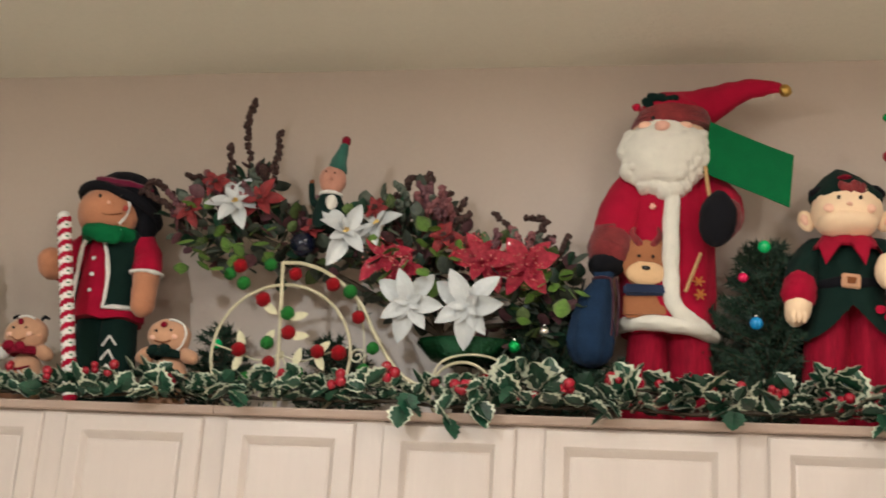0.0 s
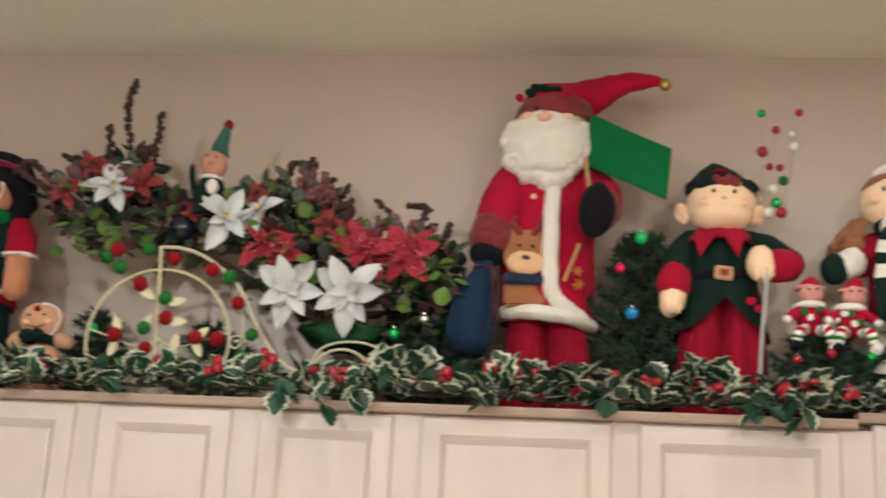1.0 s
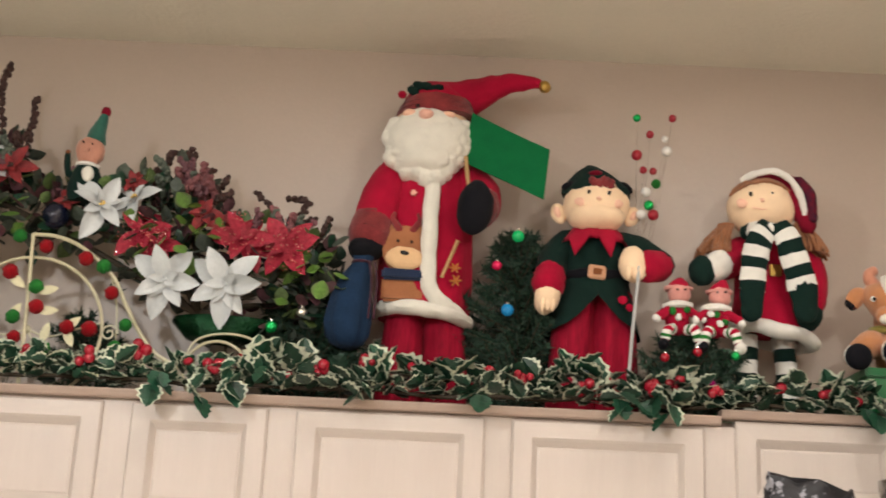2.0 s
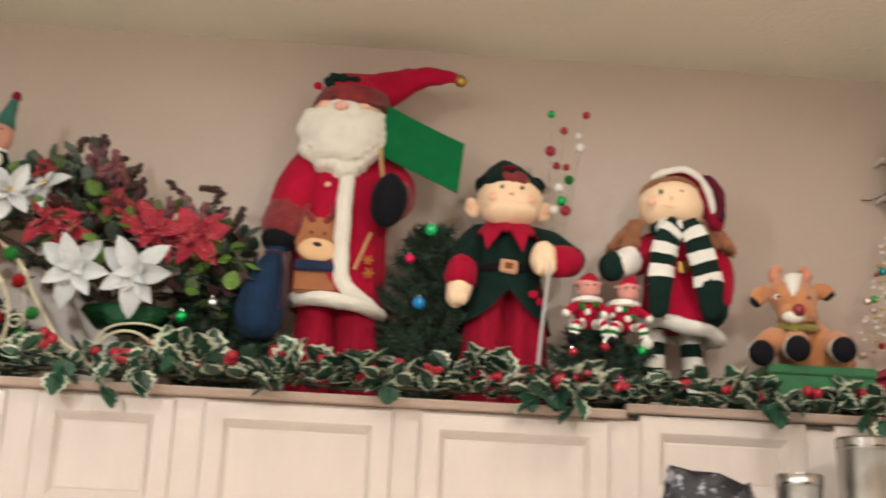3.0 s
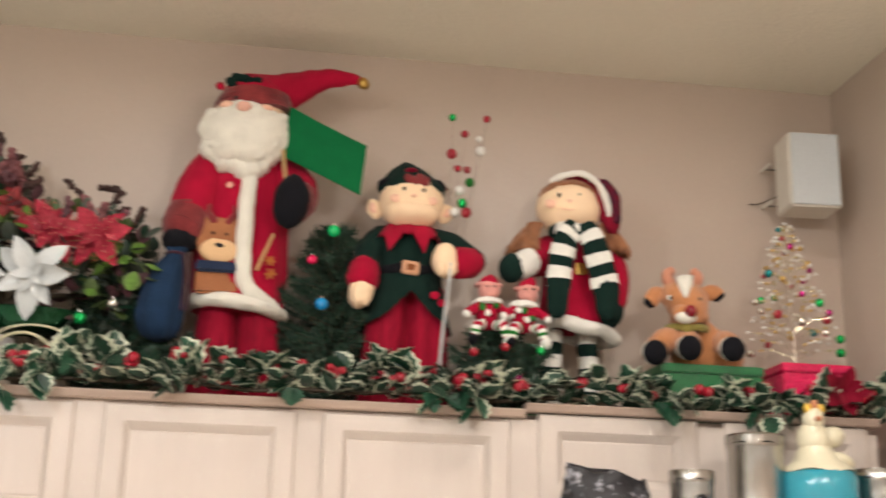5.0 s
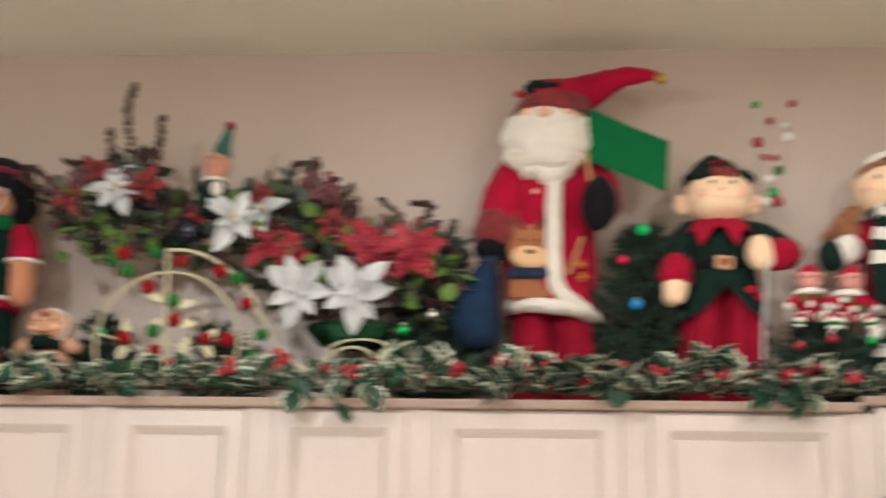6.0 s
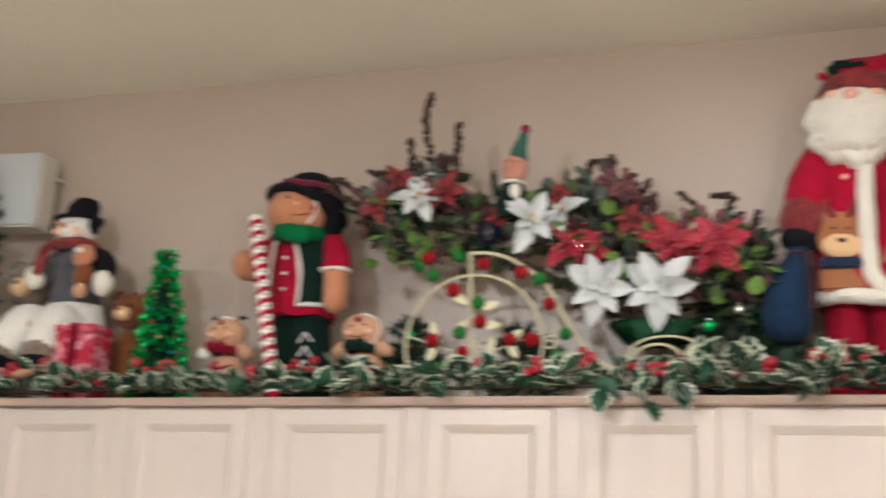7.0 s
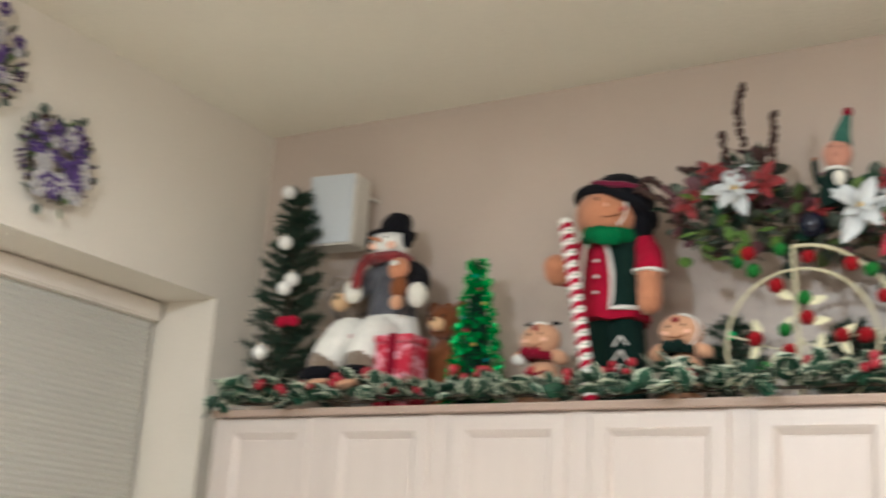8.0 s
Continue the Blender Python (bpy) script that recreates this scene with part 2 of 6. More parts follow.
# unseen housing and glowing rod, added to carry the overhead fill
fixture = root("added_fill_fixture", (-0.2, -0.6, CEIL), "unseen long white ceiling fixture added for soft fill light", "lamp")
b = Build()
b.box((-0.85, -0.78, CEIL - 0.075), (0.45, -0.42, CEIL - 0.001), ENAMEL, 0.01)
under(fixture, "housing", b)
b = Build()
b.tube([(-0.78, -0.6, CEIL - 0.082), (0.38, -0.6, CEIL - 0.082)], 0.006, DIFFUSER, 8)
under(fixture, "tube", b)

# ---- wall cabinets ----
DOORS = [(-2.187, -1.896), (-1.834, -1.532), (-1.473, -1.164), (-1.109, -0.788), (-0.736, -0.448), (-0.388, -0.106), (-0.047, 0.342), (0.398, 0.794), (0.858, 1.212), (1.275, 1.605)]
UNITS = [(-2.225, -1.503, (0, 1), 1.36), (-1.503, -0.762, (2, 3), 1.36), (-0.762, -0.077, (4, 5), 1.855), (-0.077, 0.8265, (6, 7), 1.36), (0.8265, 1.244, (8,), 1.93), (1.244, 1.632, (9,), 1.93)]


def panel_door(x0, x1, z0, z1, y):
    """A door with stiles, rails, a sloped moulding and a sunk flat panel."""
    b = Build()
    s = 0.047
    out = [(x0, z0), (x1, z0), (x1, z1), (x0, z1)]
    lip = 0.004
    edge = [(x0 + lip, z0 + lip), (x1 - lip, z0 + lip), (x1 - lip, z1 - lip), (x0 + lip, z1 - lip)]
    a = [(x0 + s - 0.006, z0 + s - 0.017), (x1 - s + 0.006, z0 + s - 0.017), (x1 - s + 0.006, z1 - s + 0.012), (x0 + s - 0.006, z1 - s + 0.012)]
    a2 = [(x0 + s - 0.003, z0 + s - 0.013), (x1 - s + 0.003, z0 + s - 0.013), (x1 - s + 0.003, z1 - s + 0.007), (x0 + s - 0.003, z1 - s + 0.007)]
    c = [(x0 + s + 0.006, z0 + s), (x1 - s - 0.006, z0 + s), (x1 - s - 0.006, z1 - s - 0.006), (x0 + s + 0.006, z1 - s - 0.006)]
    c2 = [(x0 + s + 0.011, z0 + s + 0.004), (x1 - s - 0.011, z0 + s + 0.004), (x1 - s - 0.011, z1 - s - 0.010), (x0 + s + 0.011, z1 - s - 0.010)]
    rings = [(out, y + 0.024), (out, y + lip), (edge, y), (a, y), (a2, y + 0.003), (c, y + 0.013), (c2, y + 0.0115)]
    vs = [(px, py, pz) for ring, py in rings for px, pz in ring]
    for k in range(len(rings) - 1):
        for i in range(4):
            j = (i + 1) % 4
            b.f.append([4 * k + i, 4 * k + j, 4 * k + 4 + j, 4 * k + 4 + i])
            b.m.append(b.slot(OAK if i % 2 else OAK_RAIL))
    b.v = vs
    k = 4 * (len(rings) - 1)
    b.f += [[k, k + 1, k + 2, k + 3], [3, 2, 1, 0]]
    b.m += [b.slot(OAK), b.slot(OAK)]
    return b


for x0, x1, which, z0 in UNITS:
    unit = root("wall_cabinet", ((x0 + x1) / 2, BACK, z0), "whitewashed oak wall cabinet with sunk panel doors", "cabinet", "run of wall cabinets")
    b = Build()
    b.box((x0, FRONT + 0.04, z0), (x1, BACK, TOP - 0.002), OAK)
    under(unit, "body", b)
    b = Build()
    cuts = [x0] + [e for k in which for e in (DOORS[k][0] + 0.006, DOORS[k][1] - 0.006)] + [x1]
    for k in range(0, len(cuts), 2):
        b.box((cuts[k], FRONT + 0.010, z0), (cuts[k + 1], FRONT + 0.0395, TOP - 0.016), OAK)
    for k in range(1, len(cuts) - 1, 2):
        b.box((cuts[k], FRONT + 0.012, 2.095), (cuts[k + 1], FRONT + 0.0395, TOP - 0.016), OAK_RAIL)
    under(unit, "face_frame", b)
    for k in which:
        b = panel_door(DOORS[k][0], DOORS[k][1], z0 + 0.015, 2.109 + (0.017 if k > 7 else 0), FRONT)
        under(unit, "door", b, smooth=False)
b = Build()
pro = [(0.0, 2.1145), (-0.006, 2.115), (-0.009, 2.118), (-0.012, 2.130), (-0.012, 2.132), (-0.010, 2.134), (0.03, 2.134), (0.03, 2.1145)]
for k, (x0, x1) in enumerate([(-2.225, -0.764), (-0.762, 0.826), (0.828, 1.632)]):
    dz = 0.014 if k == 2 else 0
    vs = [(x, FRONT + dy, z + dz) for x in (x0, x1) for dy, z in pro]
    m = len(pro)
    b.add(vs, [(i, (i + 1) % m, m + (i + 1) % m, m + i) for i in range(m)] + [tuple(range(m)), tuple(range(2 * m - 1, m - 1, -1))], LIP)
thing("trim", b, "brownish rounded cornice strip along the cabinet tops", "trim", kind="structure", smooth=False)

# ---- cloth, felt and fur ----
RED = cloth("red_velvet", (0.37, 0.004, 0.030), fuzz=0.05)
RED_SATIN = surface("crimson_satin", (0.27, 0.004, 0.022), 0.75, 0.4, 14, 0.3, 5, stretch=(3, 3, 0.5), shine=0.12, sheen=0.03)
RED_DARK = cloth("dark_red_cloth", (0.20, 0.004, 0.020), fuzz=0.05)
MAROON = cloth("maroon_plaid", (0.20, 0.028, 0.03), 0.5)
GREEN_DARK = cloth("dark_green_felt", (0.005, 0.019, 0.015), fuzz=0.03)
GREEN = cloth("green_felt", (0.003, 0.13, 0.04), 0.12, 0.03)
BLACK = cloth("black_plush", (0.007, 0.007, 0.010), fuzz=0.03)
NAVY = cloth("navy_cloth", (0.011, 0.030, 0.070), 0.3, 0.05)
DENIM = cloth("blue_band", (0.016, 0.028, 0.065))
CREAM = cloth("cream_fleece", (0.90, 0.87, 0.77), 0.06, 0.4, 0.95, 0.9, 40)
WHITE = cloth("white_fleece", (0.86, 0.84, 0.78), 0.08, 0.4, 0.95, 0.7, 40)
SKIN = cloth("peach_stocking_cloth", (0.90, 0.67, 0.45), 0.05, 0.15, 0.85, 0.15)
BLUSH = cloth("pink_blush", (0.84, 0.51, 0.37), 0.08, 0.15, 0.85, 0.1)
OCHRE = cloth("ochre_stitching", (0.42, 0.14, 0.03))
CORD = cloth("dark_purple_cord", (0.05, 0.012, 0.025))
BERRY_FELT = cloth("dull_red_felt", (0.42, 0.06, 0.05))
PINK_NOSE = cloth("pink_felt", (0.82, 0.46, 0.36), 0.05, 0.15, 0.85, 0.1)
TAN = cloth("tan_plush", (0.57, 0.315, 0.19), 0.1, 0.3)
GINGER = cloth("ginger_plush", (0.50, 0.215, 0.115), 0.12, 0.3)
MUZZLE = cloth("beige_plush", (0.72, 0.47, 0.26), 0.08, 0.3)
HAIR = cloth("brown_yarn", (0.36, 0.145, 0.06), 0.35, 0.2, 0.8, 0.9, 50)
GREY = cloth("grey_plaid", (0.10, 0.10, 0.115), 0.4)
TAUPE = cloth("taupe_fur", (0.24, 0.18, 0.13), 0.25, 0.4, 0.95, 0.9, 40)
EYE = surface("black_button", (0.01, 0.01, 0.012), 0.2, 0.1, 20, 0)
GOLD = surface("gold_metal", (0.55, 0.36, 0.10), 0.3, 0.15, 40, 0.05, metal=1.0)
BROWN = cloth("brown_felt", (0.20, 0.065, 0.022), 0.2)
TARTAN = surface("dark_tartan_cloth", (0.16, 0.008, 0.02), 0.9, 0.3, 60, 0.3, 3, second=(0.012, 0.014, 0.03), shine=0.15)
WOOD = surface("pale_stick", (0.48, 0.30, 0.13), 0.6, 0.15, 30, 0.1)
STONE_GREY = surface("light_grey_rod", (0.45, 0.45, 0.44), 0.4, 0.05, 30, 0.02)


def curve(pts, steps=6):
    """A smooth line through the points."""
    p = [Vector(q) for q in pts]
    p = [2 * p[0] - p[1]] + p + [2 * p[-1] - p[-2]]
    out = []
    for i in range(1, len(p) - 2):
        for s in range(steps):
            t = s / steps
            a, b, c, d = p[i - 1], p[i], p[i + 1], p[i + 2]
            out.append(0.5 * (2 * b + (c - a) * t + (2 * a - 5 * b + 4 * c - d) * t * t + (3 * b - a - 3 * c + d) * t ** 3))
    return out + [p[-2]]


def limb(b, pts, rads, mat, n=14, steps=6, flat=1.0):
    c = curve(pts, steps)
    m = len(c) - 1
    r = [float(np.interp(i / m * (len(rads) - 1), range(len(rads)), rads)) for i in range(m + 1)]
    b.tube(c, r, mat, n, flat)
    b.ball(c[0], (r[0], r[0] * flat, r[0]), mat, n=12)
    b.ball(c[-1], (r[-1], r[-1] * flat, r[-1]), mat, n=12)


def banded(b, pts, rads, mats, bands, n=14, flat=1.0, per=4):
    """A tube in cross bands of alternating cloth."""
    c = curve(pts, max(2, bands * per // (len(pts) - 1)))
    m = len(c) - 1
    r = [float(np.interp(i / m * (len(rads) - 1), range(len(rads)), rads)) for i in range(m + 1)]
    b.tube(c, r, mats[0], n, flat, mats=[mats[int(i * bands / m) % len(mats)] for i in range(m + 1)])


def trousers(b, xs, y, z0, z1, rx, ry, mat, seed=0.0):
    for k, x in enumerate(xs):
        z2 = z0 + 0.55 * (z1 - z0)
        b.loft([(x, y, z0, rx * 1.12, ry * 1.1), (x, y, z0 + 0.04, rx * 1.02, ry), (x + (0.004 if k == 0 else -0.004), y, z2, rx, ry), (x + (0.01 if k == 0 else -0.01), y, z1, rx * 0.95, ry)], mat, 48, 0.11, 4, seed=seed + k * 2.1)


BEAR_FELT = cloth("bear_brown_felt", (0.34, 0.135, 0.06), 0.15)

# ---- the tall bearded doll ----
def bearded_doll():
    b = Build()
    x, y = 0.197, 2.17
    trousers(b, (0.152, 0.253), y, TOP, 2.38, 0.05, 0.055, RED_SATIN, 0.4)
    b.loft([(0.199, y, 2.352, 0.097, 0.088), (0.199, y, 2.375, 0.102, 0.09), (0.198, y, 2.45, 0.108, 0.09), (0.198, y, 2.55, 0.104, 0.086), (0.2, y, 2.65, 0.106, 0.08), (0.203, y, 2.71, 0.092, 0.07), (0.2, y, 2.745, 0.05, 0.05)], RED, 44, 0.05, 6, seed=0.8)
    # fleece hem, rising at the opening
    ring = []
    for i in range(41):
        a = 2 * math.pi * i / 40 + 1.4
        ring.append((0.199 + 0.095 * math.cos(a), y + 0.091 * math.sin(a), 2.362 - 0.010 * math.cos(a)))
    b.tube(ring, 0.017, CREAM, 10, 1.25, caps=False)
    limb(b, [(0.207, 2.092, 2.68), (0.206, 2.076, 2.56), (0.206, 2.075, 2.46), (0.215, 2.076, 2.405), (0.245, 2.084, 2.375), (0.278, 2.11, 2.356)], [0.017, 0.018, 0.018, 0.019, 0.018, 0.018], CREAM, 10, flat=0.7)
    # arms
    limb(b, [(0.128, 2.165, 2.705), (0.096, 2.14, 2.64), (0.077, 2.11, 2.56)], [0.05, 0.053, 0.048], RED)
    limb(b, [(0.077, 2.112, 2.565), (0.069, 2.102, 2.53)], [0.05, 0.051], MAROON)
    b.ball((0.063, 2.095, 2.50), (0.043, 0.043, 0.03), BLACK)
    limb(b, [(0.285, 2.165, 2.69), (0.318, 2.14, 2.65), (0.32, 2.105, 2.61)], [0.048, 0.048, 0.044], RED)
    limb(b, [(0.32, 2.10, 2.615), (0.314, 2.08, 2.60)], [0.044, 0.044], MAROON)
    b.ball((0.305, 2.035, 2.588), (0.041, 0.033, 0.064), BLACK, (0, 6, 0), n=22)
    # head, beard, nose
    b.ball((0.196, 2.13, 2.815), (0.088, 0.072, 0.085), SKIN)
    b.ball((0.19, 2.095, 2.762), (0.098, 0.058, 0.088), CREAM, n=40, rough=0.012, freq=22)
    rng = random.Random(4)
    # soft rolled lobes, small round the rim and broad across the front
    for k in range(17):
        a = math.radians(-205 + 230 * k / 16)
        far = rng.uniform(0.84, 0.98)
        b.ball((0.19 + 0.088 * far * math.cos(a), 2.098, 2.772 + (0.096 if math.sin(a) < 0 else 0.062) * far * math.sin(a)), (rng.uniform(0.024, 0.034), 0.030, rng.uniform(0.020, 0.028)), CREAM, (0, -math.degrees(a) + rng.uniform(-25, 25), 0), n=18, rough=0.006, freq=34)
    for k in range(26):
        a = math.radians(rng.uniform(-200, 20))
        far = rng.uniform(0.1, 0.78)
        dx, dz = 0.09 * far * math.cos(a), 0.088 * far * math.sin(a)
        b.ball((0.19 + dx, 2.052 + 0.034 * far * far, 2.768 + dz), (rng.uniform(0.024, 0.036), 0.014, rng.uniform(0.015, 0.022)), CREAM, (0, -math.degrees(a) + rng.uniform(-35, 35), 0), n=18, rough=0.005, freq=40)
    for s in (-1, 1):
        b.ball((0.19 + 0.042 * s, 2.066, 2.820), (0.020, 0.010, 0.009), BLUSH, n=14)
        b.ball((0.19 + 0.026 * s, 2.063, 2.838), (0.006, 0.004, 0.007), EYE, n=8)
    b.ball((0.185, 2.046, 2.812), (0.017, 0.015, 0.012), PINK_NOSE, n=14)
    # cap
    for i in range(3):
        b.loft([(0.205, 2.135, 2.829 + 0.012 * i, 0.098 - 0.004 * i, 0.082), (0.207, 2.135, 2.847 + 0.012 * i, 0.094 - 0.006 * i, 0.08)], MAROON, 28, 0.03, 5)
    limb(b, [(0.205, 2.14, 2.845), (0.228, 2.145, 2.872), (0.275, 2.145, 2.894), (0.335, 2.14, 2.921), (0.385, 2.13, 2.934), (0.43, 2.12, 2.933), (0.452, 2.115, 2.924)], [0.085, 0.066, 0.047, 0.032, 0.023, 0.015, 0.009], RED, 18, flat=0.85)
    b.ball((0.46, 2.113, 2.92), 0.0145, GOLD, n=14)
    for k in range(5):
        b.ball((0.15 + 0.014 * k, 2.085, 2.885 + 0.009 * math.sin(k * 1.3) + 0.004 * k), (0.017, 0.007, 0.011), GREEN_DARK, (0, 25 - 14 * k, 0), n=8)
    b.ball((0.125, 2.082, 2.873), 0.010, RED, n=8)
    # bear on the coat
    f = 2.083
    b.box((0.104, f - 0.004, 2.376), (0.202, f + 0.012, 2.432), BEAR_FELT, 0.006)
    b.ball((0.152, f, 2.498), (0.052, 0.008, 0.058), BEAR_FELT)
    for s in (-1, 1):
        b.ball((0.152 + 0.036 * s, f + 0.004, 2.545), (0.016, 0.006, 0.016), BEAR_FELT, n=10)
        limb(b, [(0.152 + 0.016 * s, f, 2.545), (0.152 + 0.03 * s, f + 0.002, 2.566), (0.152 + 0.026 * s, f + 0.004, 2.582)], [0.009, 0.007, 0.004], MAROON, 8)
        b.ball((0.152 + 0.016 * s, f - 0.012, 2.512), 0.004, EYE, n=6)
    b.ball((0.152, f - 0.007, 2.475), (0.043, 0.010, 0.027), MUZZLE)
    b.ball((0.152, f - 0.017, 2.486), (0.010, 0.005, 0.006), EYE, n=8)
    b.box((0.103, f - 0.016, 2.424), (0.203, f, 2.447), DENIM, 0.005)
    # patches, buttons and a stick in the pocket
    for px, pz in ((0.165, 2.632), (0.265, 2.46), (0.268, 2.43)):
        w = 0.008 if pz > 2.6 else 0.013
        for k in range(3):
            b.box((px - w, 2.0815, pz - 0.0022), (px + w, 2.0865, pz + 0.0022), PINK_NOSE if pz > 2.6 else OCHRE, 0.001, (0, 60 * k, 0))
    b.tube([(0.238, 2.073, 2.435), (0.270, 2.068, 2.52)], 0.0042, WOOD, 8)
    return thing("bearded_doll", b, "tall stuffed doll in a red coat with cream beard", "doll")


bearded_doll().location.y = 0.045

sack = root("toy_sack", (0.035, 2.09, 2.27), "bulging navy cloth sack hanging from a black mitten", "sack")
b = Build()
b.loft([(0.036, 2.09, 2.266, 0.008, 0.008), (0.035, 2.09, 2.269, 0.022, 0.02), (0.034, 2.09, 2.277, 0.036, 0.032), (0.033, 2.09, 2.295, 0.047, 0.04), (0.032, 2.09, 2.325, 0.052, 0.044), (0.036, 2.09, 2.38, 0.046, 0.04), (0.046, 2.092, 2.43, 0.036, 0.032), (0.056, 2.092, 2.462, 0.02, 0.02), (0.06, 2.092, 2.476, 0.024, 0.022), (0.064, 2.09, 2.51, 0.038, 0.026)], NAVY, 36, 0.10, 9)
under(sack, "bag", b)
b = Build()
b.tube([(0.056 + 0.021 * math.cos(a), 2.092 + 0.021 * math.sin(a), 2.464) for a in np.linspace(0, 6.3, 20)], 0.0035, CORD, 6)
for dx in (0.0, 0.012):
    b.tube(curve([(0.075 + dx, 2.075, 2.462), (0.083 + dx, 2.06, 2.41), (0.08 + dx, 2.06, 2.33)]), 0.0024, CORD, 6)
under(sack, "cord", b, "dark purple cord")
sack.location.y += 0.045

flag = root("felt_flag", (0.303, 2.05, 2.55), "plain green felt flag on a stick held by the doll", "flag")
b = Build()
vs, fs, N = [], [], 10
for i in range(N + 1):
    for j in range(N + 1):
        u, v = i / N, j / N
        px = (0.291 + (0.474 - 0.291) * u) * (1 - v) + (0.273 + (0.462 - 0.273) * u) * v
        pz = (2.832 + (2.757 - 2.832) * u) * (1 - v) + (2.713 + (2.632 - 2.713) * u) * v
        for side in (0, 1):
            vs.append((px, 2.075 + 0.02 * u + 0.006 * math.sin(3 * u + 2 * v) + 0.003 * side, pz))
w = 2 * (N + 1)
for i in range(N):
    for j in range(N):
        k = i * w + 2 * j
        fs += [(k, k + 2, k + w + 2, k + w), (k + 1, k + w + 1, k + w + 3, k + 3)]
for i in range(N):
    for j in (0, N):
        k = i * w + 2 * j
        fs.append((k, k + 1, k + w + 1, k + w))
        k = (N * w if j else 0) + 2 * i
        fs.append((k, k + 1, k + 3, k + 2))
b.add(vs, fs, GREEN)
under(flag, "felt_sheet", b)
b = Build()
b.tube([(0.280, 2.078, 2.724), (0.284, 2.062, 2.68), (0.30, 2.03, 2.56)], 0.0045, WOOD, 8)
under(flag, "stick", b, "pale wooden stick")
flag.location.y += 0.045


def face(b, c, r, look_down=0.0):
    """Plain stitched features on a round cloth head."""
    cx, cy, cz = c
    for s in (-1, 1):
        b.ball((cx + 0.30 * r[0] * s, cy - 0.95 * r[1], cz + 0.20 * r[2]), (0.0045, 0.003, 0.0055), EYE, n=8)
        b.ball((cx + 0.55 * r[0] * s, cy - 0.82 * r[1], cz - 0.12 * r[2]), (0.013, 0.005, 0.011), BLUSH, n=10)
    b.ball((cx, cy - 1.0 * r[1], cz - 0.02 * r[2]), (0.006, 0.006, 0.005), BLUSH, n=8)
    b.tube(curve([(cx - 0.02, cy - 0.93 * r[1], cz - 0.3 * r[2]), (cx, cy - 0.97 * r[1], cz - 0.36 * r[2]), (cx + 0.02, cy - 0.93 * r[1], cz - 0.3 * r[2])]), 0.0012, BLUSH, 5)


def hand(b, c, r, rot=(0, 0, 0)):
    b.ball(c, r, SKIN, rot, n=16)
    for k in (-1, 0, 1):
        b.ball((c[0] + 0.4 * r[0] * k, c[1] - 0.75 * r[1], c[2] - 0.55 * r[2]), (r[0] * 0.24, r[1] * 0.26, r[2] * 0.4), SKIN, n=8)


